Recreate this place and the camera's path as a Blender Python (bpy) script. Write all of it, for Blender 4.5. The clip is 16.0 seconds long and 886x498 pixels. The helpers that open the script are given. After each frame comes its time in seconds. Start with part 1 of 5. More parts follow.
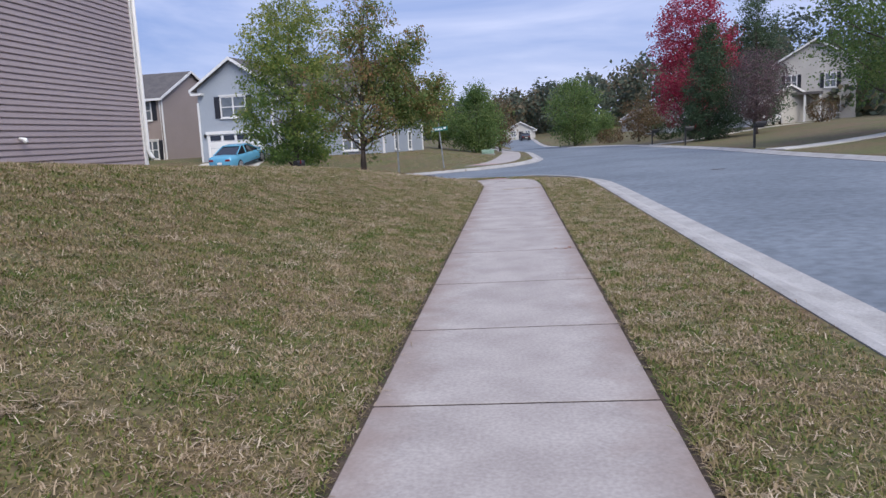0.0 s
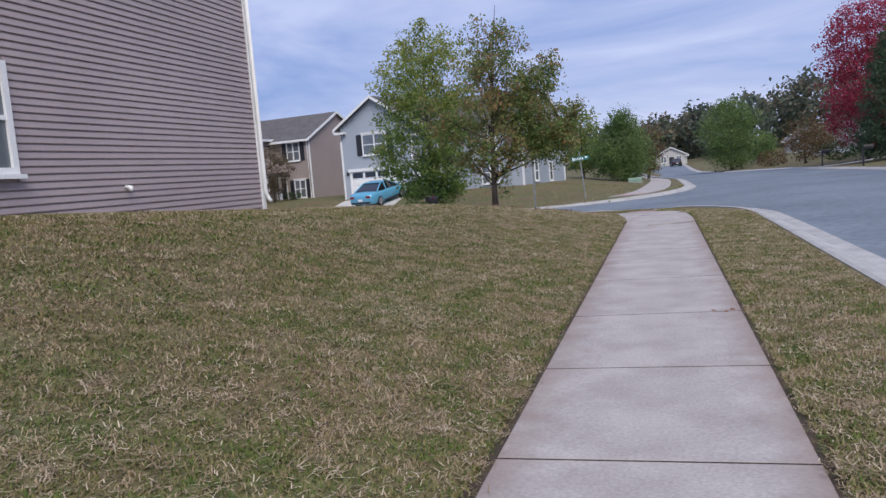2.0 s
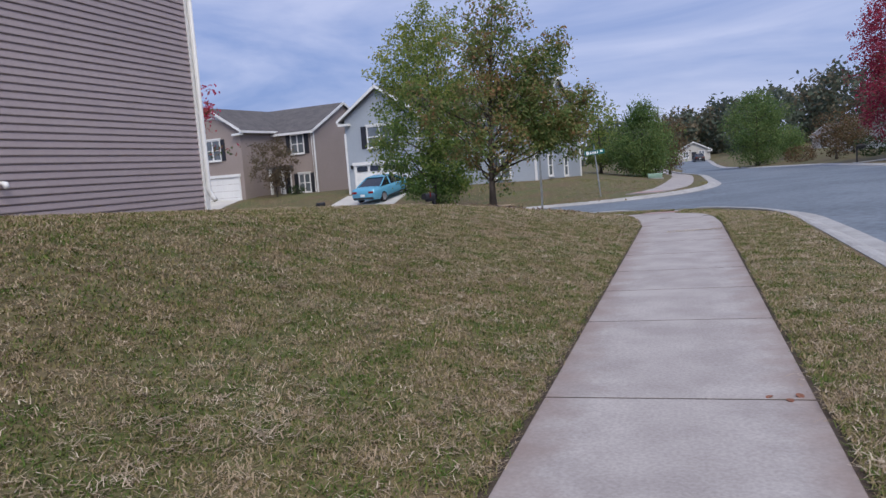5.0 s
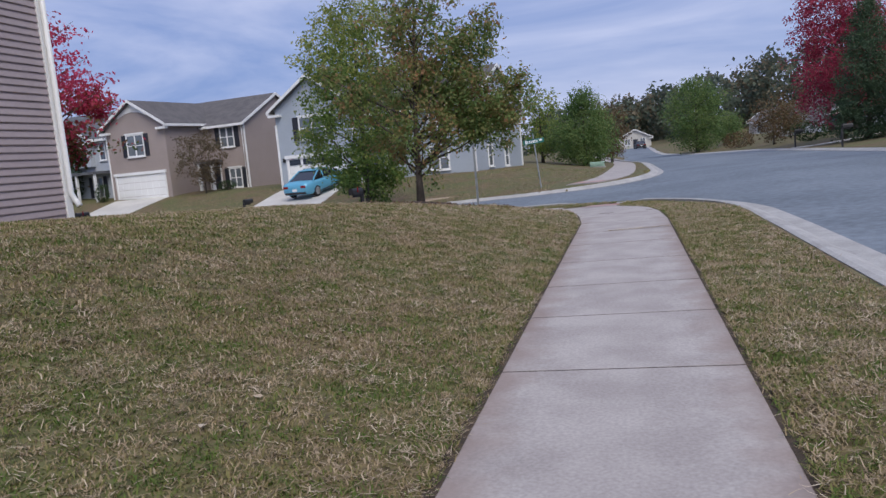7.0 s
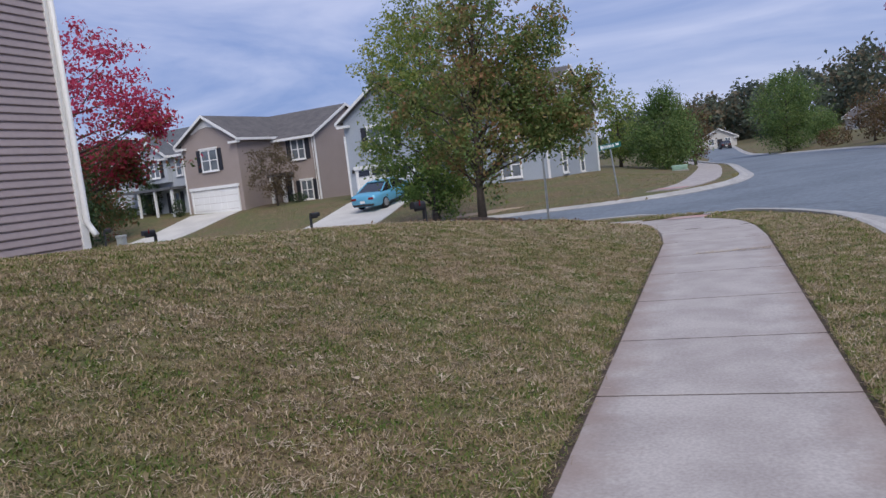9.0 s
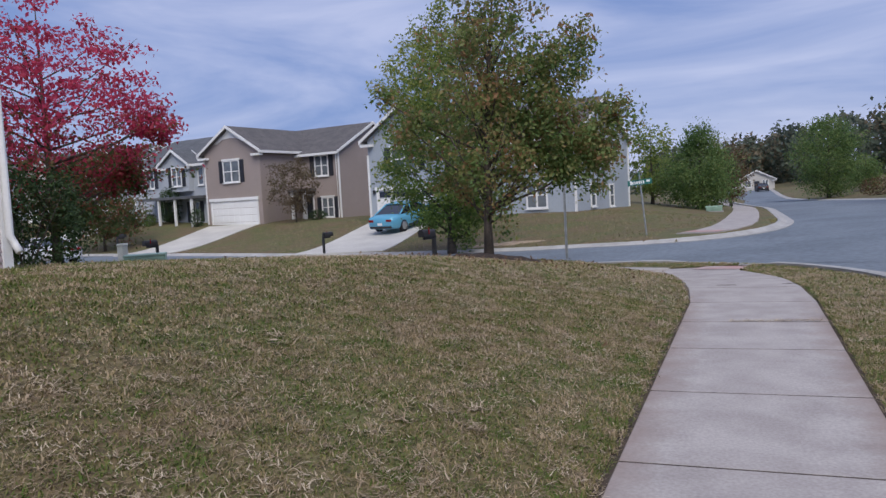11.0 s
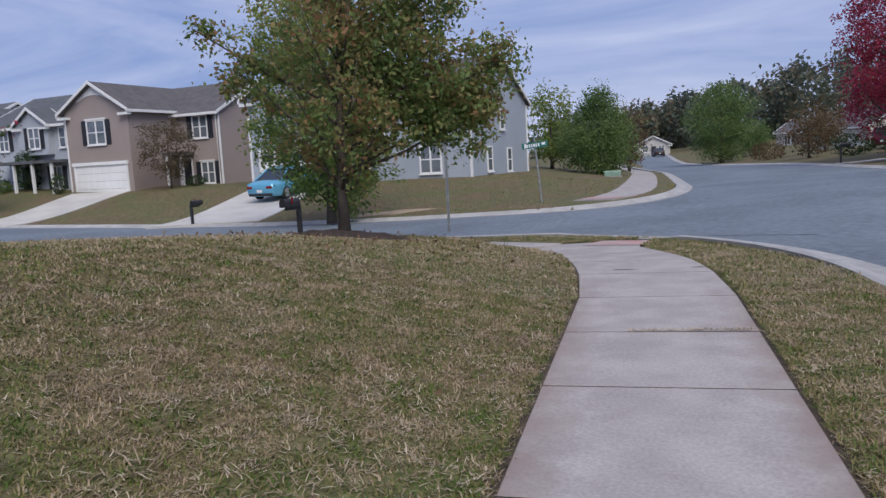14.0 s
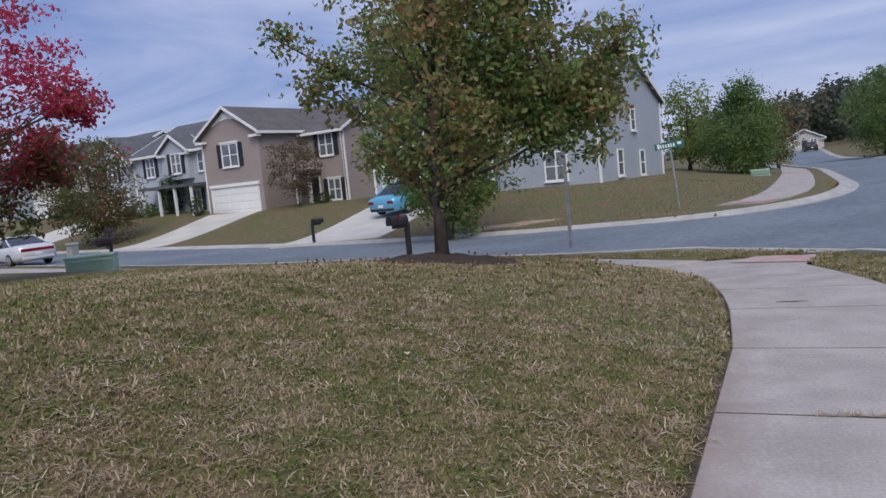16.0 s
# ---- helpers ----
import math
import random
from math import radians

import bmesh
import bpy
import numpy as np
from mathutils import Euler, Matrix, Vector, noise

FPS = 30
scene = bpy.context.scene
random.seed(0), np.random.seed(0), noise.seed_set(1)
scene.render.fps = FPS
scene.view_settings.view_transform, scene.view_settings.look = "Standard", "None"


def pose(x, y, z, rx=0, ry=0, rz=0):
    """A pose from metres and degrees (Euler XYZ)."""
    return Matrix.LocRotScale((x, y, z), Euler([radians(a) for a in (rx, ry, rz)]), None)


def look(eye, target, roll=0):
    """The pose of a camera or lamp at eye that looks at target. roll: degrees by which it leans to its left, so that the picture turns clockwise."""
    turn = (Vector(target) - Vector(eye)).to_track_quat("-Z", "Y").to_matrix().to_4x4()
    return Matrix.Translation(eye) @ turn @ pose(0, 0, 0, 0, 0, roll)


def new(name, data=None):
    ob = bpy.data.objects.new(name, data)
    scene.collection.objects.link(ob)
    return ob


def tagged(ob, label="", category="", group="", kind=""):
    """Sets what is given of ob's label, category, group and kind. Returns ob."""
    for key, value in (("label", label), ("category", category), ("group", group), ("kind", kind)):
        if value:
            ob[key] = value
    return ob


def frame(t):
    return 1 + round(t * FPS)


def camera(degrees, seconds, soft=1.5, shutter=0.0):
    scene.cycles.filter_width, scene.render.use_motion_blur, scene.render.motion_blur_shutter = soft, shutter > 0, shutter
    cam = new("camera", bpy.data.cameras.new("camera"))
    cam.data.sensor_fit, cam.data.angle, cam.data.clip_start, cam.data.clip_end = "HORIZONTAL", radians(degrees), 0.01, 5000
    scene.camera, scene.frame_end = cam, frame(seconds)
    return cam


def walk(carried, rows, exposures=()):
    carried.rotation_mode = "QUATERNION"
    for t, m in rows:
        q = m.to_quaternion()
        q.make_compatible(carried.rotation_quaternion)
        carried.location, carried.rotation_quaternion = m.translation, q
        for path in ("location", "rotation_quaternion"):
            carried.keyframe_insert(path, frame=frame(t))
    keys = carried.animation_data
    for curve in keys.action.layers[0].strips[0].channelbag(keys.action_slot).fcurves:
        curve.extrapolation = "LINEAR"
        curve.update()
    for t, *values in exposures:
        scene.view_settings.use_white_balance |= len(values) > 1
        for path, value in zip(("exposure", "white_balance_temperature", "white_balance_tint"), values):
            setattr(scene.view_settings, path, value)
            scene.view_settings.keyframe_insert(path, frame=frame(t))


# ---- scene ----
cam = camera(61.8, 16.0)
PATH = [
    (0, (0.028, -3.239, 1.423), (-0.167, -1.272, 1.120), -2.70),
    (0.5, (0.038, -2.802, 1.455), (-0.298, -0.855, 1.144), -3.42),
    (1, (0.053, -2.363, 1.471), (-0.336, -0.416, 1.232), -2.23),
    (1.5, (0.104, -1.935, 1.458), (-0.297, 0.011, 1.233), -2.63),
    (2, (0.127, -1.490, 1.456), (-0.451, 0.414, 1.260), -4.67),
    (2.5, (0.111, -0.998, 1.456), (-0.515, 0.896, 1.306), -4.28),
    (3, (0.146, -0.519, 1.440), (-0.547, 1.349, 1.263), -5.70),
    (3.5, (0.189, -0.063, 1.417), (-0.581, 1.773, 1.227), -6.72),
    (4, (0.140, 0.388, 1.436), (-0.481, 2.276, 1.209), -4.78),
    (6.5, (0.103, 2.638, 1.406), (-0.543, 4.521, 1.216), -3.59),
    (7, (0.121, 3.138, 1.437), (-0.374, 5.060, 1.192), -5.25),
    (7.5, (0.101, 3.592, 1.453), (-0.509, 5.476, 1.179), -7.47),
    (8, (0.055, 3.971, 1.477), (-0.605, 5.848, 1.274), -6.79),
    (10.5, (0.010, 6.112, 1.573), (-0.726, 7.959, 1.358), -6.81),
    (11, (-0.041, 6.547, 1.574), (-0.801, 8.392, 1.436), -3.12),
    (11.5, (-0.028, 6.960, 1.536), (-0.785, 8.807, 1.397), -5.32),
    (12, (-0.041, 7.407, 1.524), (-0.941, 9.185, 1.366), -6.87),
    (12.5, (-0.059, 7.891, 1.524), (-0.836, 9.726, 1.355), -6.32),
    (13, (-0.029, 8.376, 1.512), (-0.785, 10.219, 1.332), -7.52),
    (13.5, (-0.063, 8.856, 1.504), (-0.829, 10.692, 1.293), -8.22),
    (14, (-0.107, 9.325, 1.495), (-0.632, 11.239, 1.250), -3.05),
    (14.5, (-0.121, 9.767, 1.488), (-0.751, 11.648, 1.235), -2.88),
    (15, (-0.169, 10.197, 1.490), (-0.957, 12.015, 1.218), -4.42),
    (15.5, (-0.242, 10.633, 1.492), (-1.021, 12.459, 1.244), -4.62),
    (16, (-0.298, 11.081, 1.490), (-1.158, 12.876, 1.295), -5.65),
]
walk(cam, [(t, look(eye, target, roll)) for t, eye, target, roll in PATH],
     exposures=[(0, 0.32), (1.5, 0.24), (3.5, 0.12), (7, 0.05), (11, 0.0), (12.3, -0.07), (13.3, -0.07), (14.5, 0.04), (16, -0.05)])

# ---- light ----
world = bpy.data.worlds.new("overcast_sky")
scene.world = world
world.use_nodes = True
wt = world.node_tree
wt.nodes.clear()


def wn(kind, **kw):
    n = wt.nodes.new(kind)
    for k, v in kw.items():
        n.inputs[k].default_value = v
    return n


SUN_EL, SUN_ROT = radians(48), radians(150)
sky = wn("ShaderNodeTexSky")
sky.sky_type, sky.sun_disc, sky.sun_elevation, sky.sun_rotation = "NISHITA", False, SUN_EL, SUN_ROT
coord = wn("ShaderNodeTexCoord")
mapping = wn("ShaderNodeMapping", Scale=(1.0, 1.6, 5.5), Rotation=(0.10, 0.22, 0.3))
clouds = wn("ShaderNodeTexNoise", Scale=1.7, Detail=6.0, Roughness=0.55, Distortion=0.6)
ramp = wn("ShaderNodeValToRGB")
ramp.color_ramp.elements[0].position, ramp.color_ramp.elements[1].position = 0.36, 0.65
ramp.color_ramp.elements[0].color = (0.215, 0.31, 0.63, 1)
ramp.color_ramp.elements[1].color = (0.55, 0.60, 0.86, 1)
dim = wn("ShaderNodeVectorMath")
dim.operation = "SCALE"
dim.inputs["Scale"].default_value = 0.1
mixer = wn("ShaderNodeMix", Factor=0.86)
mixer.data_type = "RGBA"
back = wn("ShaderNodeBackground", Strength=1.0)
outw = wn("ShaderNodeOutputWorld")
wt.links.new(coord.outputs["Generated"], mapping.inputs["Vector"])
wt.links.new(mapping.outputs["Vector"], clouds.inputs["Vector"])
wt.links.new(clouds.outputs["Fac"], ramp.inputs["Fac"])
wt.links.new(sky.outputs["Color"], dim.inputs[0])
wt.links.new(dim.outputs["Vector"], mixer.inputs["A"])
wt.links.new(ramp.outputs["Color"], mixer.inputs["B"])
wt.links.new(mixer.outputs["Result"], back.inputs["Color"])
wt.links.new(back.outputs["Background"], outw.inputs["Surface"])

sun = new("sun", bpy.data.lights.new("sun", "SUN"))
sun.data.energy, sun.data.angle, sun.data.color = 2.6, radians(40), (1.0, 0.95, 0.88)
sun.matrix_world = look((0, 0, 0), (-math.sin(SUN_ROT) * math.cos(SUN_EL), -math.cos(SUN_ROT) * math.cos(SUN_EL), -math.sin(SUN_EL)))


# ---- materials ----
def mat(name, base, rough=0.7, metal=0.0, var=None, scale=4.0, bump=0.0, bump_scale=60.0, fine=0.15, island=0.0, spec=0.4):
    """Base colour with a second colour mixed in at a large scale, a fine grain and a relief."""
    m = bpy.data.materials.new(name)
    m.use_nodes = True
    nt = m.node_tree
    bsdf = nt.nodes["Principled BSDF"]
    bsdf.inputs["Roughness"].default_value, bsdf.inputs["Metallic"].default_value = rough, metal
    bsdf.inputs["Specular IOR Level"].default_value = spec
    tc = nt.nodes.new("ShaderNodeTexCoord")
    geo = nt.nodes.new("ShaderNodeNewGeometry")

    def noise_node(sc, detail=4.0, vec=None):
        n = nt.nodes.new("ShaderNodeTexNoise")
        n.inputs["Scale"].default_value, n.inputs["Detail"].default_value = sc, detail
        nt.links.new(vec or geo.outputs["Position"], n.inputs["Vector"])
        return n

    def mix(fac, a, b, mode="MIX"):
        n = nt.nodes.new("ShaderNodeMix")
        n.data_type, n.blend_type = "RGBA", mode
        for sock, v in (("Factor", fac), ("A", a), ("B", b)):
            if hasattr(v, "links"):
                nt.links.new(v, n.inputs[sock])
            else:
                n.inputs[sock].default_value = (*v, 1) if isinstance(v, tuple) and len(v) == 3 else v
        return n.outputs["Result"]

    def ramp_node(src, lo, hi, a=0.0, b=1.0):
        n = nt.nodes.new("ShaderNodeMapRange")
        for sock, v in (("From Min", lo), ("From Max", hi), ("To Min", a), ("To Max", b)):
            n.inputs[sock].default_value = v
        nt.links.new(src, n.inputs["Value"])
        return n.outputs["Result"]

    col = base
    if var:
        col = mix(ramp_node(noise_node(scale).outputs["Fac"], 0.36, 0.64), base, var)
    if fine:
        grain = ramp_node(noise_node(scale * 23, 6.0).outputs["Fac"], 0.3, 0.7, 1 - fine, 1 + fine)
        g = nt.nodes.new("ShaderNodeCombineColor")
        for ch in ("Red", "Green", "Blue"):
            nt.links.new(grain, g.inputs[ch])
        col = mix(1.0, col, g.outputs["Color"], "MULTIPLY")
    if island:
        v = ramp_node(geo.outputs["Random Per Island"], 0, 1, 1 - island, 1 + island)
        g = nt.nodes.new("ShaderNodeCombineColor")
        for ch in ("Red", "Green", "Blue"):
            nt.links.new(v, g.inputs[ch])
        col = mix(1.0, col, g.outputs["Color"], "MULTIPLY")
    if hasattr(col, "links"):
        nt.links.new(col, bsdf.inputs["Base Color"])
    else:
        bsdf.inputs["Base Color"].default_value = (*col, 1)
    if bump:
        b = nt.nodes.new("ShaderNodeBump")
        b.inputs["Strength"].default_value, b.inputs["Distance"].default_value = bump, 0.01
        nt.links.new(noise_node(bump_scale, 5.0).outputs["Fac"], b.inputs["Height"])
        nt.links.new(b.outputs["Normal"], bsdf.inputs["Normal"])
    return m


def leaf_mat(name, colours, patch=0.5, trans=0.35, rough=0.55, contrast=1.0, turn=None):
    """Leaf colours picked leaf by leaf, and in patches through the crown; turn (z0, z1, amount): the season moves down from the top."""
    m = bpy.data.materials.new(name)
    m.use_nodes = True
    nt = m.node_tree
    nt.nodes.clear()
    geo = nt.nodes.new("ShaderNodeNewGeometry")
    n = nt.nodes.new("ShaderNodeTexNoise")
    n.inputs["Scale"].default_value, n.inputs["Detail"].default_value = patch, 3.0
    nt.links.new(geo.outputs["Position"], n.inputs["Vector"])
    a = nt.nodes.new("ShaderNodeMath")
    a.operation = "MULTIPLY_ADD"
    a.inputs[1].default_value, a.inputs[2].default_value = 0.55, -0.28 - 0.5 * (contrast - 1.0)
    nt.links.new(geo.outputs["Random Per Island"], a.inputs[0])
    b = nt.nodes.new("ShaderNodeMath")
    b.operation = "MULTIPLY_ADD"
    b.inputs[1].default_value = contrast
    nt.links.new(n.outputs["Fac"], b.inputs[0])
    nt.links.new(a.outputs[0], b.inputs[2])
    fac = b.outputs[0]
    if turn:
        sep = nt.nodes.new("ShaderNodeSeparateXYZ")
        nt.links.new(geo.outputs["Position"], sep.inputs[0])
        mr = nt.nodes.new("ShaderNodeMapRange")
        for k, v in (("From Min", turn[0]), ("From Max", turn[1]), ("To Min", turn[2]), ("To Max", -turn[2])):
            mr.inputs[k].default_value = v
        nt.links.new(sep.outputs["Z"], mr.inputs["Value"])
        ad = nt.nodes.new("ShaderNodeMath")
        ad.operation = "ADD"
        nt.links.new(fac, ad.inputs[0])
        nt.links.new(mr.outputs["Result"], ad.inputs[1])
        fac = ad.outputs[0]
    r = nt.nodes.new("ShaderNodeValToRGB")
    els = r.color_ramp.elements
    while len(els) < len(colours):
        els.new(0.5)
    for i, c in enumerate(colours):
        els[i].position = 0.22 + 0.56 * i / max(1, len(colours) - 1)
        els[i].color = (*c, 1)
    nt.links.new(fac, r.inputs["Fac"])
    d = nt.nodes.new("ShaderNodeBsdfPrincipled")
    d.inputs["Roughness"].default_value = rough
    d.inputs["Specular IOR Level"].default_value = 0.25
    t = nt.nodes.new("ShaderNodeBsdfTranslucent")
    mx = nt.nodes.new("ShaderNodeMixShader")
    mx.inputs["Fac"].default_value = trans
    out = nt.nodes.new("ShaderNodeOutputMaterial")
    nt.links.new(r.outputs["Color"], d.inputs["Base Color"])
    nt.links.new(r.outputs["Color"], t.inputs["Color"])
    nt.links.new(d.outputs[0], mx.inputs[1])
    nt.links.new(t.outputs[0], mx.inputs[2])
    nt.links.new(mx.outputs[0], out.inputs["Surface"])
    return m


def lapped(m, step, depth=0.6):
    """Adds the shadow-line relief of far lap siding or shingles, level courses `step` apart."""
    nt = m.node_tree
    bsdf = nt.nodes["Principled BSDF"]
    geo = nt.nodes.new("ShaderNodeNewGeometry")
    sep = nt.nodes.new("ShaderNodeSeparateXYZ")
    nt.links.new(geo.outputs["Position"], sep.inputs[0])
    div = nt.nodes.new("ShaderNodeMath")
    div.operation = "DIVIDE"
    div.inputs[1].default_value = step
    nt.links.new(sep.outputs["Z"], div.inputs[0])
    fr = nt.nodes.new("ShaderNodeMath")
    fr.operation = "FRACT"
    nt.links.new(div.outputs[0], fr.inputs[0])
    b = nt.nodes.new("ShaderNodeBump")
    b.invert = True
    b.inputs["Strength"].default_value, b.inputs["Distance"].default_value = depth, step * 0.12
    nt.links.new(fr.outputs[0], b.inputs["Height"])
    nt.links.new(b.outputs["Normal"], bsdf.inputs["Normal"])
    return m


M_SOIL = mat("turf_soil", (0.145, 0.104, 0.058), 0.95, var=(0.108, 0.112, 0.043), scale=0.55, bump=0.7, bump_scale=45, fine=0.5)
M_CONC = mat("pavement_concrete", (0.415, 0.382, 0.364), 0.9, var=(0.335, 0.303, 0.29), scale=2.1, bump=0.12, bump_scale=140, fine=0.14)
def edge_stain(m, half, tint):
    """Brown soil stain that creeps in from both long edges of the footpath."""
    nt = m.node_tree
    bsdf = nt.nodes["Principled BSDF"]
    src = bsdf.inputs["Base Color"].links[0].from_socket
    geo = nt.nodes.new("ShaderNodeNewGeometry")
    sep = nt.nodes.new("ShaderNodeSeparateXYZ")
    nt.links.new(geo.outputs["Position"], sep.inputs[0])
    ab = nt.nodes.new("ShaderNodeMath")
    ab.operation = "ABSOLUTE"
    nt.links.new(sep.outputs["X"], ab.inputs[0])
    nz = nt.nodes.new("ShaderNodeTexNoise")
    nz.inputs["Scale"].default_value, nz.inputs["Detail"].default_value = 3.2, 6.0
    nt.links.new(geo.outputs["Position"], nz.inputs["Vector"])
    ad = nt.nodes.new("ShaderNodeMath")
    ad.operation = "MULTIPLY_ADD"
    ad.inputs[1].default_value = 0.6
    nt.links.new(nz.outputs["Fac"], ad.inputs[0])
    nt.links.new(ab.outputs[0], ad.inputs[2])
    mr = nt.nodes.new("ShaderNodeMapRange")
    for k, v in (("From Min", half + 0.02), ("From Max", half + 0.33), ("To Min", 0.0), ("To Max", 0.68)):
        mr.inputs[k].default_value = v
    nt.links.new(ad.outputs[0], mr.inputs["Value"])
    along = nt.nodes.new("ShaderNodeMapRange")
    for k, v in (("From Min", 15.5), ("From Max", 18.5), ("To Min", 1.0), ("To Max", 0.0)):
        along.inputs[k].default_value = v
    nt.links.new(sep.outputs["Y"], along.inputs["Value"])
    both = nt.nodes.new("ShaderNodeMath")
    both.operation = "MULTIPLY"
    nt.links.new(mr.outputs["Result"], both.inputs[0])
    nt.links.new(along.outputs["Result"], both.inputs[1])
    mx = nt.nodes.new("ShaderNodeMix")
    mx.data_type, mx.blend_type = "RGBA", "MIX"
    nt.links.new(both.outputs[0], mx.inputs["Factor"])
    nt.links.new(src, mx.inputs["A"])
    mx.inputs["B"].default_value = (*tint, 1)
    nt.links.new(mx.outputs["Result"], bsdf.inputs["Base Color"])
    return m


edge_stain(M_CONC, 0.76, (0.25, 0.185, 0.16))
M_KERB = mat("kerb_concrete", (0.43, 0.42, 0.41), 0.9, var=(0.33, 0.32, 0.31), scale=1.8, bump=0.15, bump_scale=120, fine=0.14)
M_DRIVE = mat("driveway_concrete", (0.56, 0.54, 0.50), 0.9, var=(0.48, 0.46, 0.43), scale=0.6, bump=0.15, bump_scale=90, fine=0.08)
M_ROAD = mat("worn_asphalt", (0.175, 0.205, 0.24), 0.92, var=(0.135, 0.16, 0.19), scale=0.28, bump=0.2, bump_scale=160, fine=0.2)
M_PINK = mat("faded_red_ramp_paint", (0.47, 0.25, 0.24), 0.9, var=(0.44, 0.35, 0.33), scale=2.5, bump=0.2, bump_scale=90)
M_MULCH = mat("dark_mulch", (0.035, 0.024, 0.020), 0.95, var=(0.06, 0.042, 0.034), scale=9, bump=1.0, bump_scale=70, fine=0.5)
M_SIDE = mat("mauve_tan_vinyl", (0.375, 0.31, 0.312), 0.55, var=(0.34, 0.28, 0.285), scale=0.7, bump=0.06, bump_scale=25, fine=0.05)
M_BEIGE = lapped(mat("beige_vinyl", (0.325, 0.27, 0.25), 0.6, var=(0.30, 0.25, 0.228), scale=0.5, fine=0.04), 0.11)
M_GRAY = lapped(mat("blue_gray_vinyl", (0.36, 0.40, 0.45), 0.6, var=(0.33, 0.37, 0.42), scale=0.5, fine=0.04), 0.11)
M_PALE = lapped(mat("pale_blue_vinyl", (0.42, 0.45, 0.49), 0.6, var=(0.39, 0.42, 0.46), scale=0.5, fine=0.04), 0.11)
M_CREAM = lapped(mat("cream_vinyl", (0.52, 0.50, 0.46), 0.6, var=(0.47, 0.45, 0.42), scale=0.5, fine=0.04), 0.11)
M_TRIM = mat("white_trim", (0.78, 0.78, 0.78), 0.5, var=(0.72, 0.72, 0.71), scale=1.2, fine=0.04)
M_DOOR = mat("white_garage_steel", (0.80, 0.80, 0.79), 0.45, var=(0.75, 0.75, 0.74), scale=0.8, fine=0.03)
M_SHUT = mat("dark_shutter", (0.022, 0.024, 0.034), 0.6, var=(0.03, 0.032, 0.042), scale=3)
M_SHING = lapped(mat("gray_shingles", (0.125, 0.115, 0.115), 0.92, var=(0.095, 0.09, 0.092), scale=1.6, fine=0.3), 0.07, 0.8)
M_SHING2 = lapped(mat("bluish_shingles", (0.12, 0.125, 0.135), 0.92, var=(0.09, 0.095, 0.105), scale=1.6, fine=0.3), 0.07, 0.8)
M_GLASS = mat("window_glass", (0.10, 0.12, 0.14), 0.08, var=(0.16, 0.18, 0.20), scale=1.5, fine=0, spec=0.9)
M_BLACK = mat("black_painted_metal", (0.018, 0.018, 0.020), 0.45, var=(0.03, 0.03, 0.032), scale=6)
M_STEEL = mat("galvanised_steel", (0.38, 0.40, 0.41), 0.5, 0.6, var=(0.28, 0.30, 0.31), scale=7)
M_GREENB = mat("faded_green_enamel", (0.36, 0.52, 0.42), 0.6, var=(0.30, 0.45, 0.36), scale=2, fine=0.08)
M_PEDEST = mat("pale_utility_plastic", (0.52, 0.54, 0.50), 0.6, var=(0.44, 0.46, 0.43), scale=3)
M_SIGN = mat("sign_green_sheet", (0.02, 0.16, 0.14), 0.4, var=(0.025, 0.14, 0.12), scale=6)
M_WHITE = mat("sign_white_sheet", (0.75, 0.76, 0.76), 0.4)
M_BARK = mat("gray_bark", (0.115, 0.095, 0.08), 0.95, var=(0.07, 0.058, 0.05), scale=7, bump=0.9, bump_scale=45, fine=0.35)
M_BLUE = mat("light_blue_car_paint", (0.13, 0.40, 0.58), 0.25, 0.15, var=(0.12, 0.38, 0.55), scale=1, fine=0, spec=0.6)
M_SILVER = mat("silver_car_paint", (0.64, 0.65, 0.68), 0.3, 0.2, var=(0.60, 0.61, 0.64), scale=1, fine=0, spec=0.6)
M_MAROON = mat("maroon_car_paint", (0.10, 0.012, 0.03), 0.3, 0.2, var=(0.09, 0.012, 0.028), scale=1, fine=0, spec=0.6)
M_WHITEC = mat("white_car_paint", (0.70, 0.71, 0.72), 0.3, 0.0, var=(0.66, 0.67, 0.68), scale=1, fine=0, spec=0.6)
M_TYRE = mat("tyre_rubber", (0.015, 0.015, 0.016), 0.85, var=(0.022, 0.022, 0.022), scale=12)
M_RIM = mat("wheel_alloy", (0.42, 0.43, 0.44), 0.35, 0.8, var=(0.36, 0.37, 0.38), scale=8)
M_CARGL = mat("tinted_car_glass", (0.015, 0.018, 0.022), 0.06, fine=0, spec=0.9)
M_TAIL = mat("tail_lamp_red", (0.20, 0.01, 0.012), 0.25, fine=0)
L_PEAR = leaf_mat("pear_leaves", [(0.12, 0.195, 0.065), (0.165, 0.235, 0.075), (0.21, 0.265, 0.09), (0.265, 0.275, 0.105), (0.31, 0.255, 0.11), (0.35, 0.20, 0.105)], 0.9, 0.5, contrast=1.0, turn=(0.6, 5.2, -0.05))
L_OAK = leaf_mat("yellow_green_leaves", [(0.12, 0.20, 0.055), (0.21, 0.28, 0.075), (0.36, 0.36, 0.10)], 0.4, 0.5, turn=(0.5, 8.5, -0.16))
L_RED = leaf_mat("red_maple_leaves", [(0.60, 0.075, 0.15), (0.50, 0.065, 0.12), (0.36, 0.07, 0.075), (0.19, 0.12, 0.055), (0.085, 0.12, 0.045)], 0.35, 0.55, turn=(1.7, 5.1, 0.34))
L_CRIM = leaf_mat("crimson_leaves", [(0.32, 0.035, 0.07), (0.44, 0.05, 0.10), (0.22, 0.035, 0.055)], 0.4)
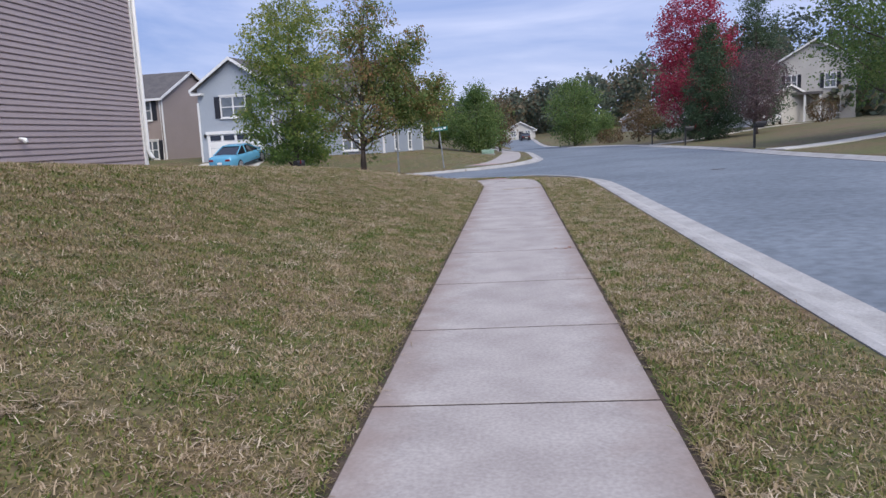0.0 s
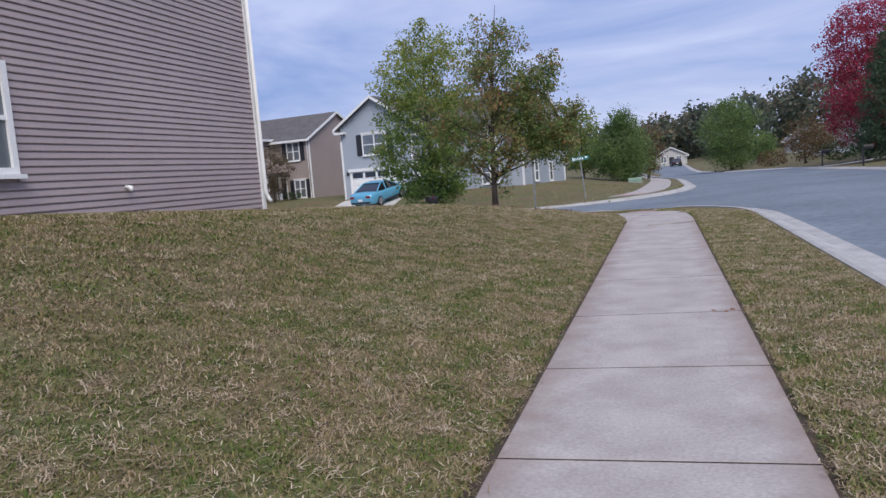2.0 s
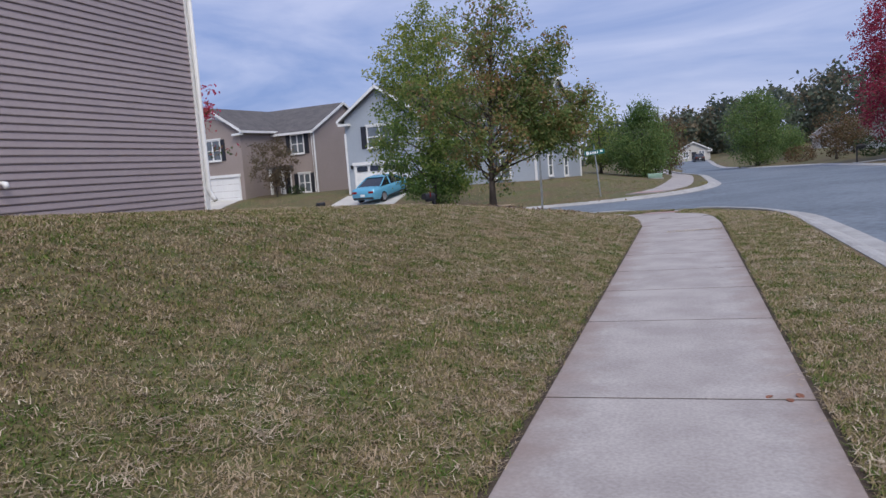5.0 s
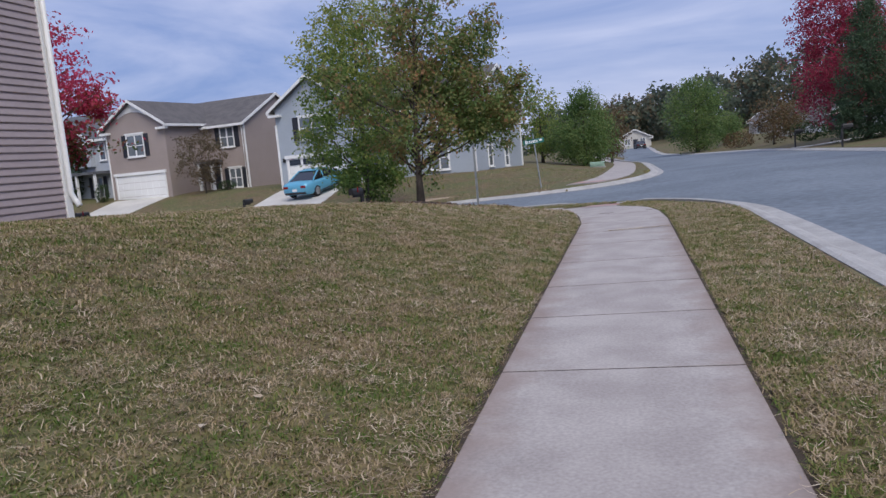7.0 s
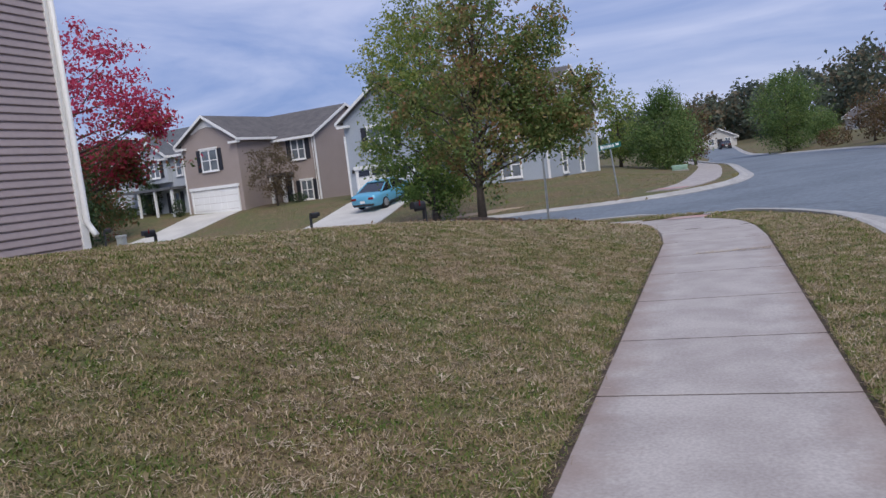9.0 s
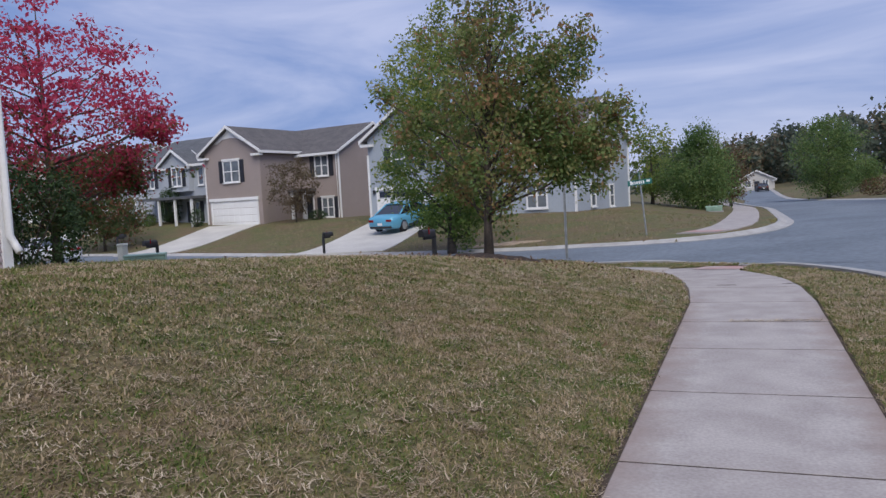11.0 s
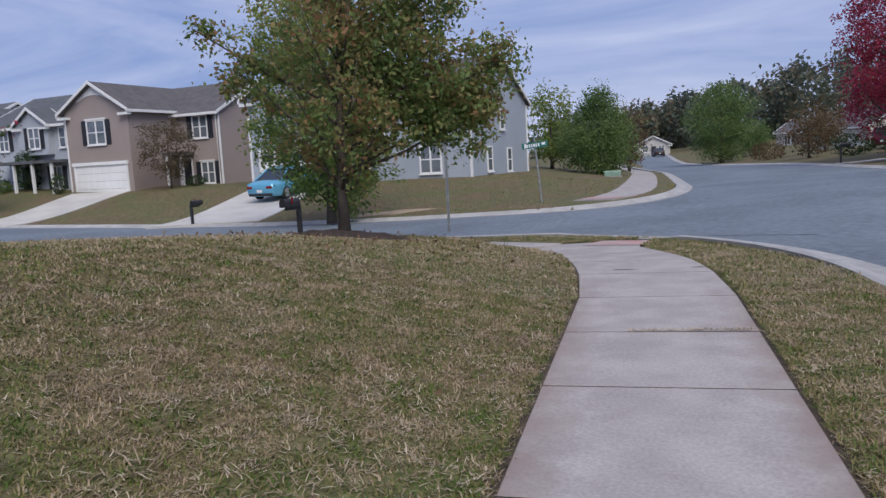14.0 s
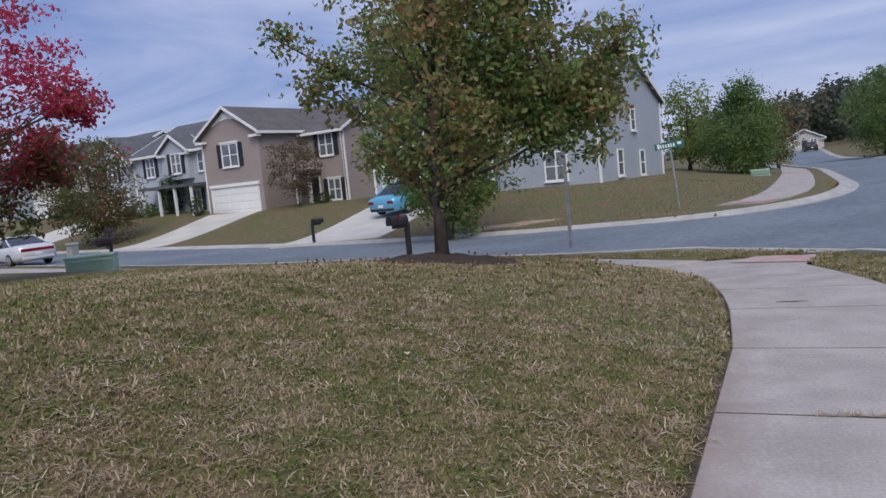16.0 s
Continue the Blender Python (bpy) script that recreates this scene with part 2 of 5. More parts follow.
L_GREEN = leaf_mat("deep_green_leaves", [(0.10, 0.175, 0.06), (0.15, 0.23, 0.075), (0.22, 0.275, 0.095)], 0.4, 0.48)
L_DARK = leaf_mat("dark_conifer_needles", [(0.05, 0.085, 0.05), (0.07, 0.115, 0.06), (0.095, 0.14, 0.075)], 0.4, 0.3)
# Distance haze is put into these leaf colours, paler and bluer.
L_WOOD = leaf_mat("hazy_far_wood_leaves", [(0.095, 0.125, 0.102), (0.115, 0.145, 0.107), (0.14, 0.158, 0.11), (0.20, 0.165, 0.11)], 0.06, 0.42)
L_PURP = leaf_mat("purple_plum_leaves", [(0.13, 0.09, 0.105), (0.17, 0.12, 0.13), (0.21, 0.15, 0.15)], 0.4)
L_RUST = leaf_mat("rust_leaves", [(0.11, 0.085, 0.05), (0.18, 0.105, 0.055), (0.12, 0.115, 0.055)], 0.4)
L_MYRT = leaf_mat("bronze_myrtle_leaves", [(0.13, 0.10, 0.065), (0.17, 0.125, 0.08), (0.14, 0.13, 0.075)], 0.4, 0.45)
L_SHRUB = leaf_mat("shrub_leaves", [(0.023, 0.044, 0.018), (0.039, 0.072, 0.026), (0.058, 0.098, 0.033)], 0.8, 0.2)
L_GRASS = leaf_mat("mown_grass", [(0.105, 0.165, 0.036), (0.175, 0.205, 0.055), (0.25, 0.215, 0.093), (0.34, 0.26, 0.145), (0.49, 0.385, 0.265)], 3.6, 0.32, 0.8, 1.5)
L_TURN = leaf_mat("turning_leaves", [(0.085, 0.125, 0.042), (0.115, 0.145, 0.05), (0.17, 0.12, 0.055), (0.27, 0.075, 0.065)], 0.5, 0.4)
L_LITTER = leaf_mat("brown_litter", [(0.13, 0.08, 0.05), (0.23, 0.145, 0.09), (0.34, 0.24, 0.15)], 3.0, 0.2, 0.8)
M_EDGE = mat("damp_edge_soil", (0.050, 0.038, 0.028), 0.95, var=(0.085, 0.06, 0.042), scale=6, bump=0.9, bump_scale=50, fine=0.45)
L_STRAW = leaf_mat("dry_straw", [(0.25, 0.185, 0.12), (0.41, 0.32, 0.22), (0.64, 0.54, 0.41)], 3.0, 0.2, 0.8)


# ---- mesh helpers ----
def mesh_ob(name, bm, material, smooth=False):
    me = bpy.data.meshes.new(name)
    bmesh.ops.recalc_face_normals(bm, faces=bm.faces)
    bm.to_mesh(me)
    bm.free()
    for m in material if isinstance(material, (list, tuple)) else [material]:
        me.materials.append(m)
    if smooth:
        me.polygons.foreach_set("use_smooth", [True] * len(me.polygons))
    return new(name, me)


def part(name, bm, material, parent, label="", smooth=False, m=None):
    ob = mesh_ob(name, bm, material, smooth)
    ob.parent = parent
    if m is not None:
        ob.matrix_local = m
    if label:
        ob["label"] = label
    return ob


def empty(name, m, label, category, group="", kind=""):
    ob = new(name)
    ob.matrix_world = m
    return tagged(ob, label, category, group, kind)


def box(bm, x0, x1, y0, y1, z0, z1, bevel=0.0):
    vs = [bm.verts.new(p) for p in ((x0, y0, z0), (x1, y0, z0), (x1, y1, z0), (x0, y1, z0), (x0, y0, z1), (x1, y0, z1), (x1, y1, z1), (x0, y1, z1))]
    fs = [bm.faces.new([vs[i] for i in f]) for f in ((3, 2, 1, 0), (4, 5, 6, 7), (0, 1, 5, 4), (1, 2, 6, 5), (2, 3, 7, 6), (3, 0, 4, 7))]
    if bevel:
        es = list({e for f in fs for e in f.edges})
        bmesh.ops.bevel(bm, geom=es, offset=bevel, segments=2, affect="EDGES", profile=0.5)
    return bm


def boxes(*args, bevel=0.0):
    bm = bmesh.new()
    for a in args:
        box(bm, *a, bevel=bevel)
    return bm


def prism(profile, y0, y1):
    """An (x, z) outline pushed from y0 to y1."""
    bm = bmesh.new()
    a = [bm.verts.new((x, y0, z)) for x, z in profile]
    b = [bm.verts.new((x, y1, z)) for x, z in profile]
    bm.faces.new(a)
    bm.faces.new(b[::-1])
    for i in range(len(a)):
        j = (i + 1) % len(a)
        bm.faces.new((a[i], b[i], b[j], a[j]))
    return bm


def tube(bm, pts, radii, sides=7):
    rings = []
    for i, p in enumerate(pts):
        p = Vector(p)
        d = (Vector(pts[min(i + 1, len(pts) - 1)]) - Vector(pts[max(i - 1, 0)])).normalized()
        q = d.to_track_quat("Z", "Y")
        rings.append([bm.verts.new(p + q @ Vector((radii[i] * math.cos(2 * math.pi * k / sides), radii[i] * math.sin(2 * math.pi * k / sides), 0))) for k in range(sides)])
    for a, b in zip(rings, rings[1:]):
        for k in range(sides):
            bm.faces.new((a[k], a[(k + 1) % sides], b[(k + 1) % sides], b[k]))
    bm.faces.new(rings[0][::-1])
    bm.faces.new(rings[-1])
    return bm


def raw_mesh(name, verts, faces, material):
    """A mesh from arrays: verts (n, 3), faces (m, 3 or 4)."""
    me = bpy.data.meshes.new(name)
    k = faces.shape[1]
    me.vertices.add(len(verts))
    me.vertices.foreach_set("co", verts.astype(np.float32).ravel())
    me.loops.add(faces.size)
    me.loops.foreach_set("vertex_index", faces.astype(np.int32).ravel())
    me.polygons.add(len(faces))
    me.polygons.foreach_set("loop_start", np.arange(0, faces.size, k, dtype=np.int32))
    me.update(calc_edges=True)
    me.materials.append(material)
    return new(name, me)


# ---- the lie of the land ----
CANT = 0.026  # the whole site falls gently from the main street towards the lots


def sstep(a, b, v):
    t = np.clip((v - a) / (b - a), 0, 1)
    return t * t * (3 - 2 * t)


def z_main(y):
    return np.interp(y, (-40, 15, 20, 27, 38, 50, 70, 100, 115, 131, 160, 400), (-0.15, -0.15, -0.19, -0.24, -0.27, -0.40, -0.66, -1.2, -1.2, -0.6, -0.3, 6))


def x_bend(y):
    """How far the main street swings to the left beyond the crest."""
    return -6.5 * sstep(62, 132, y)


def x_left(y):
    """The back of the kerb on the left of the main street, which widens past the side street."""
    return 2.17 - 0.92 * sstep(30, 42, y) + x_bend(y)


def y_mid(x):
    u = np.clip(-x, -12, 75)
    return 27.7 + 0.36 * u - 0.0025 * u * u


HALF = 3.7


def z_cross(x, y):
    u = -x
    base = np.interp(u, (-3, 0, 8, 15, 21, 30, 45, 80), (-0.24, -0.24, -0.36, -0.38, -0.30, -0.05, 0.35, 1.2))
    return base - 0.02 * np.clip(y - y_mid(x), -4, 4) * sstep(3, 12, u)


def z_flat(x, y):
    t = sstep(-2.5, 4.5, -x)
    return z_main(y) * (1 - t) + z_cross(x, y) * t


def z_road(x, y):
    return z_flat(x, y) + CANT * x


def land(x, y):
    """Height of the turf."""
    x, y = np.asarray(x, float), np.asarray(y, float)
    near, far = y_mid(x) - HALF, y_mid(x) + HALF
    zc = z_cross(x, np.clip(y, near, far))
    # the corner lot
    s = near - 2.9 - y
    d = np.maximum(-x - 0.80, 0)
    rise = 0.24 * d - 0.20 * 0.6 * np.logaddexp(0, (d - 4.0) / 0.6) + 0.056 * np.clip(15 - y, -5, 9) * sstep(2, 7, d)
    rise = np.where(d > 6, np.maximum(rise - 0.05 * np.clip(d - 8, 0, 40), 0.1), rise)
    rise = rise - 0.15 * sstep(5, 9, d) * sstep(13.5, 18.5, y)
    walk_z = (zc + 0.09) * (1 - sstep(-2.2, 3.5, s))
    lot = walk_z + rise * (1 - (1 - np.clip((s + 0.6) / 9, 0, 1)) ** 2)
    lot = lot + 0.13 * np.exp(-((s - 0.9) / 0.8) ** 2) * sstep(0.8, 2.5, d)
    lot = np.where(x > 0.75, lot * 1.0 - 0.032 * np.clip(x - 0.75, 0, 1.5), lot)
    # lots across the side street
    s2 = y - far
    d2 = sstep(-1.2, 9.0, -x)
    top = np.interp(-x, (0, 12, 20, 34, 44, 60), (0.6, 1.15, 1.28, 1.45, 1.85, 2.2))
    back = (z_main(y) + 0.12) * (1 - d2) + d2 * (zc + 0.08 + top * sstep(0.0, 13.0, s2))
    # across the main street
    xr = 10.9 + x_bend(y)
    right = z_main(y) + 0.11 + 0.85 * sstep(0.3, 13, x - xr) + 0.02 * np.clip(x - xr - 13, 0, 200)
    out = np.where(y < y_mid(x), lot, back)
    return np.where(x > 6.7 + x_bend(y), right, out) + CANT * x


CORNER_A = (Vector((2.17, 17.6)), Vector((2.17, 23.6)), Vector((-3.6, 25.25)))
CORNER_B = (Vector((-4.0, 32.85)), Vector((1.0, 31.2)), Vector((1.25, 42.5)))


def bez(c, t):
    return c[0] * (1 - t) ** 2 + c[1] * 2 * t * (1 - t) + c[2] * t * t


def in_corner(c, x, y):
    ax, ay, bx_, by = c[0].x - c[1].x, c[0].y - c[1].y, c[2].x - c[1].x, c[2].y - c[1].y
    px_, py = x - c[1].x, y - c[1].y
    det = ax * by - ay * bx_
    a, b = (px_ * by - py * bx_) / det, (ax * py - ay * px_) / det
    return (a >= 0) & (b >= 0) & (np.sqrt(np.abs(a)) + np.sqrt(np.abs(b)) < 1)


def paved(x, y):
    xb = x_bend(y)
    m = (x > np.where((y > 23) & (y < 30), 1.5, np.where((y > 18.2) & (y < 30), 2.12, np.where(y >= 43, 1.35, np.where(y >= 30, 1.0, 2.27)))) + xb) & (x < 11.05 + xb) & (y < 165)
    c = (np.abs(y - y_mid(x)) < HALF - 0.12) & (x < 3) & (x > -75)
    strip = (np.abs(y - y_mid(x)) < np.where(x > -2.2, HALF + 0.15, HALF)) & (x > -3.2) & (x < 3)
    return m | c | strip | in_corner(CORNER_A, x, y) | in_corner(CORNER_B, x, y)


def edge_left(t):
    return (-0.77 - float(np.interp(t, (17.0, 18.4, 19.3, 20.4, 21.5, 22.5, 23.2), (0, 0.12, 0.26, 0.5, 1.05, 1.85, 2.4))), t)


def edge_right(t):
    return (0.76 - float(np.interp(t, (17.0, 18.4, 19.6, 21.0, 22.0, 23.2), (0, 0.09, 0.27, 0.66, 0.98, 0.75))), t)


def on_path(x, y, grow=0.0):
    """Whether a place lies on the footpath by the lawn."""
    xl = -0.77 - np.interp(y, (17.0, 18.4, 19.3, 20.4, 21.5, 22.5, 23.2), (0, 0.12, 0.26, 0.5, 1.05, 1.85, 2.4))
    xr = 0.76 - np.interp(y, (17.0, 18.4, 19.6, 21.0, 22.0, 23.2), (0, 0.09, 0.27, 0.66, 0.98, 0.75))
    return (x > xl - grow) & (x < xr + grow) & (y < 23.2 + grow)


def walk_z(x, y):
    return (z_flat(x, 24.2) + 0.03) * sstep(18.5, 24.0, y) + (CANT - 0.012) * x


def axis(lo, hi, fine_lo, fine_hi, fine):
    a = list(np.arange(fine_lo, fine_hi + 1e-6, fine))
    step, v = fine, fine_hi
    while v < hi:
        step *= 1.16
        v = min(v + step, hi)
        a.append(v)
    step, v = fine, fine_lo
    while v > lo:
        step *= 1.16
        v = max(v - step, lo)
        a.insert(0, v)
    return np.array(a)


def sheet(name, xs, ys, zfun, material):
    X, Y = np.meshgrid(xs, ys)
    Z = zfun(X, Y)
    idx = np.arange(X.size).reshape(X.shape)
    f = np.stack([idx[:-1, :-1], idx[:-1, 1:], idx[1:, 1:], idx[1:, :-1]], -1).reshape(-1, 4)
    ob = raw_mesh(name, np.stack([X.ravel(), Y.ravel(), Z.ravel()], 1), f, material)
    ob.data.polygons.foreach_set("use_smooth", [True] * len(ob.data.polygons))
    return ob


def turf(X, Y):
    Z = np.where(on_path(X, Y, 0.13), np.minimum(land(X, Y), walk_z(X, Y)) - 0.09, land(X, Y))
    xb = x_bend(Y)
    e_main = np.maximum(x_left(Y) - X, X - 11.15 - xb)
    e_cross = np.where(X < 3, np.abs(Y - y_mid(X)) - HALF, 99)
    Z = Z - 0.25 * (1 - sstep(-0.7, -0.02, np.minimum(e_main, e_cross)))
    return np.where(paved(X, Y), z_road(X, Y) - 0.3, Z)


ground = sheet("ground", axis(-900, 900, -24, 13, 0.22), axis(-60, 1400, -8, 48, 0.22), turf, M_SOIL)
tagged(ground, "mown autumn lawn turf, patchy green and straw", "ground", kind="structure")

# ---- roads ----
ys = np.concatenate([np.arange(-25, 50, 0.5), np.arange(50, 166, 2.0)])
U, V = np.meshgrid(np.linspace(0, 1, 14), ys)
U = (x_left(V) - x_bend(V) + 0.58) * (1 - U) + 10.55 * U
vx = U + x_bend(V)
idx = np.arange(U.size).reshape(U.shape)
quads = np.stack([idx[:-1, :-1], idx[:-1, 1:], idx[1:, 1:], idx[1:, :-1]], -1).reshape(-1, 4)
crown = 0.05 * (1 - ((U - 6.65) / 3.9) ** 2)
road = raw_mesh("road_main", np.stack([vx.ravel(), V.ravel(), (z_main(V) + crown + CANT * vx).ravel()], 1), quads, M_ROAD)
tagged(road, "wide worn blue-gray asphalt street", "road", kind="structure")
xs = np.concatenate([np.arange(-75, -8, 1.0), np.arange(-8, 2.8, 0.4), [2.75]])
W, X2 = np.meshgrid(np.linspace(-HALF + 0.05, HALF - 0.05, 11), xs)
Y2 = y_mid(X2) + W
idx = np.arange(W.size).reshape(W.shape)
quads = np.stack([idx[:-1, :-1], idx[1:, :-1], idx[1:, 1:], idx[:-1, 1:]], -1).reshape(-1, 4)
road2 = raw_mesh("road_side", np.stack([X2.ravel(), Y2.ravel(), z_road(X2, Y2).ravel() + 0.004], 1), quads, M_ROAD)
tagged(road2, "worn asphalt side street sloping past driveways", "road", kind="structure")
for c in (CORNER_A, CORNER_B):
    bm = bmesh.new()
    rows = []
    for i in range(25):
        p = bez(c, i / 24)
        row = []
        for k in range(7):
            q = p.lerp(Vector((6.0, 24.5 if c is CORNER_A else 27.5)), k / 6)
            row.append(bm.verts.new((q.x, q.y, float(z_road(q.x, q.y)) - 0.002)))
        rows.append(row)
    for a, b in zip(rows, rows[1:]):
        for k in range(6):
            bm.faces.new((a[k], a[k + 1], b[k + 1], b[k]))
    tagged(mesh_ob("road_corner", bm, M_ROAD), "worn asphalt at the street corner", "road", kind="structure")


RAMPS = ((-0.55, 23.75), (-18.3, 37.6), (-32.8, 40.4))


def kerb(name, pts, label, side=1.0, width=0.62):
    """A rolled kerb and gutter along pts; side +1: the road lies to the right of the way."""
    prof = ((0.0, -0.06), (0.0, 0.10), (0.06, 0.115), (0.16, 0.105), (0.28, 0.05), (0.36, 0.015), (width, 0.022), (width, -0.08))
    bm = bmesh.new()
    rows = []
    for i, p in enumerate(pts):
        a, b = Vector(pts[max(i - 1, 0)]), Vector(pts[min(i + 1, len(pts) - 1)])
        d = (b - a).normalized()
        n = Vector((d.y, -d.x)) * side
        q0 = Vector(p) + n * width
        zb = float(z_road(q0.x, q0.y))
        drop = min(min((Vector(p) - Vector(r)).length for r in RAMPS) / 1.3, 1.0)
        drop = 0.15 + 0.85 * drop ** 3
        rows.append([bm.verts.new((p[0] + n.x * o, p[1] + n.y * o, zb + (z * drop if z > 0 else z))) for o, z in prof])
    for a, b in zip(rows, rows[1:]):
        for k in range(len(prof) - 1):
            bm.faces.new((a[k], a[k + 1], b[k + 1], b[k]))
    bm.faces.new(rows[0])
    bm.faces.new(rows[-1][::-1])
    return tagged(mesh_ob(name, bm, M_KERB), label, "kerb", kind="structure")


near_pts = [(2.17, y) for y in np.arange(-25, 17.6, 0.8)] + [tuple(bez(CORNER_A, i / 24)) for i in range(25)] + [(x, float(y_mid(x)) - HALF) for x in np.arange(-4.4, -75, -1.2)]
kerb("kerb_near", near_pts, "pale concrete rolled kerb along the lawn strip")
far_pts = [(x, float(y_mid(x)) + HALF) for x in np.arange(-75, -4.3, 1.2)] + [tuple(bez(CORNER_B, i / 24)) for i in range(25)] + [(float(x_left(y)), y) for y in np.arange(44, 165, 2.0)]
kerb("kerb_far", far_pts, "pale concrete rolled kerb across the side street")
right_pts = [(11.15 + float(x_bend(y)), y) for y in np.arange(165, -25, -1.5)]
kerb("kerb_right", right_pts, "pale concrete rolled kerb across the main street")


# ---- footpaths ----
def slab_row(name, joints, left, right, zfun, label, thick=0.16):
    """Concrete slabs between joints; left(t), right(t) give the edges, each slab a part."""
    root = empty(name, Matrix(), label, "pavement", kind="structure")
    for a, b in zip(joints, joints[1:]):
        bm = bmesh.new()
        n = 3
        top, bot = [], []
        for i in range(n + 1):
            t = a + 0.006 + (b - a - 0.012) * i / n
            for p in (left(t), right(t)):
                z = float(zfun(*p))
                top.append(bm.verts.new((p[0], p[1], z)))
                bot.append(bm.verts.new((p[0], p[1], z - thick)))
        for i in range(n):
            k = 2 * i
            bm.faces.new((top[k], top[k + 1], top[k + 3], top[k + 2]))
            bm.faces.new((top[k], top[k + 2], bot[k + 2], bot[k]))
            bm.faces.new((top[k + 1], bot[k + 1], bot[k + 3], top[k + 3]))
        bm.faces.new((top[0], bot[0], bot[1], top[1]))
        bm.faces.new((top[-2], top[-1], bot[-1], bot[-2]))
        bm.normal_update()
        edge = [e for e in bm.edges if all(v in top for v in e.verts) and any(abs(f.normal.z) < 0.5 for f in e.link_faces)]
        bmesh.ops.bevel(bm, geom=edge, offset=0.008, segments=1, affect="EDGES")
        part("slab", bm, M_CONC, root)
        p, q = left(b), right(b)
        bm = boxes((p[0] + 0.004, q[0] - 0.004, b - 0.006, b + 0.006, -0.09, -0.001))
        for v in bm.verts:
            v.co.z += float(zfun(v.co.x, v.co.y))
        part("joint_filler", bm, M_MULCH, root)
    return root


JOINTS = (-8.6, -7.1, -5.6, -4.1, -2.55, -1.0, 0.54, 2.10, 3.80, 5.68, 7.85, 9.41, 10.81, 12.39, 13.99, 15.45, 16.93)
slab_row("pavement_walk", JOINTS, lambda t: (-0.77, t), lambda t: (0.76, t), walk_z, "pale concrete footpath with scored joints and stained edges")

# the footpath opens out to the kerb ramp and turns along the side street
slab_row("pavement_corner", (16.93, 18.4, 19.55, 20.7, 21.9, 23.2), edge_left, edge_right, walk_z, "concrete footpath widening towards the kerb ramp")


def ribbon(name, pts, width, zfun, material, label, category, lift=0.03, thick=0.14):
    """A strip of paving along pts."""
    pts = [Vector(p) for p in pts]
    bm = bmesh.new()
    rows = []
    for i, p in enumerate(pts):
        d = (pts[min(i + 1, len(pts) - 1)] - pts[max(i - 1, 0)]).normalized()
        w = width(i / (len(pts) - 1)) if callable(width) else width
        n = Vector((d.y, -d.x)) * w / 2
        row = []
        for k in range(5):
            q = p - n + 2 * n * k / 4
            row.append(bm.verts.new((q.x, q.y, float(zfun(q.x, q.y)) + lift)))
        a, b = row[0].co, row[-1].co
        rows.append([bm.verts.new((a.x, a.y, a.z - thick)), *row, bm.verts.new((b.x, b.y, b.z - thick))])
    for a, b in zip(rows, rows[1:]):
        for k in range(6):
            bm.faces.new((a[k], a[k + 1], b[k + 1], b[k]))
    bm.faces.new(rows[0])
    bm.faces.new(rows[-1][::-1])
    return tagged(mesh_ob(name, bm, material), label, category, kind="structure")


side_walk = [(-2.0, 22.25)] + [(x, float(y_mid(x)) - HALF - 1.75) for x in np.arange(-4.0, -70, -1.0)]
ribbon("pavement_side", side_walk, 1.45, land, M_CONC, "concrete footpath along the side street", "pavement")
far_walk = [(-1.75, 34.2), (-1.1, 35.4), (-0.6, 37.5), (-0.35, 40.5), (-0.22, 45), (-0.15, 50)] + [(-0.1 + float(x_bend(y)), y) for y in np.arange(54, 130, 4.0)]
ribbon("pavement_beyond", far_walk, 1.5, land, M_CONC, "concrete footpath running on past the corner lawn", "pavement")


def ramp(cx, cy, ang, w, d, zfun):
    bm = bmesh.new()
    m = pose(cx, cy, 0, 0, 0, ang)
    rows = []
    for i in range(7):
        row = []
        for k in range(9):
            p = m @ Vector((w * (k / 8 - 0.5), d * (i / 6 - 0.5), 0))
            row.append(bm.verts.new((p.x, p.y, float(zfun(p.x, p.y)) + 0.008)))
        rows.append(row)
    for a, b in zip(rows, rows[1:]):
        for k in range(8):
            bm.faces.new((a[k], a[k + 1], b[k + 1], b[k]))
    return tagged(mesh_ob("kerb_ramp", bm, M_PINK), "faded red kerb ramp at the crossing", "kerb ramp", kind="structure")


ramp(-0.45, 22.75, -24, 1.25, 0.8, walk_z)
ramp(-1.45, 34.75, 152, 1.4, 0.75, lambda x, y: land(x, y) + 0.035)


def driveway(p0, p1, w0, w1, label):
    a, b = Vector(p0), Vector(p1)
    ribbon("driveway", [a.lerp(b, i / 10) for i in range(11)], lambda t: w0 + (w1 - w0) * t ** 0.6, land, M_DRIVE, label, "driveway", lift=0.035)


driveway((-18.3, 37.0), (-19.4, 47.6), 5.2, 4.7, "pale concrete driveway with a parked blue car")
driveway((-33.2, 40.0), (-34.2, 50.4), 3.6, 4.4, "pale concrete driveway up to the beige garage")
driveway((-50.5, 43.0), (-49.0, 53.6), 5.5, 4.6, "pale concrete driveway up to a pale blue house")
for y0, y1 in ((30.0, 32.5), (57.5, 62.0)):
    driveway((11.25 + float(x_bend(y0)), y0), (26, y1), 1.7, 1.5, "narrow pale concrete driveway across the street")


# ---- houses ----
FRONT, RIGHT, LEFT = 0, 90, -90


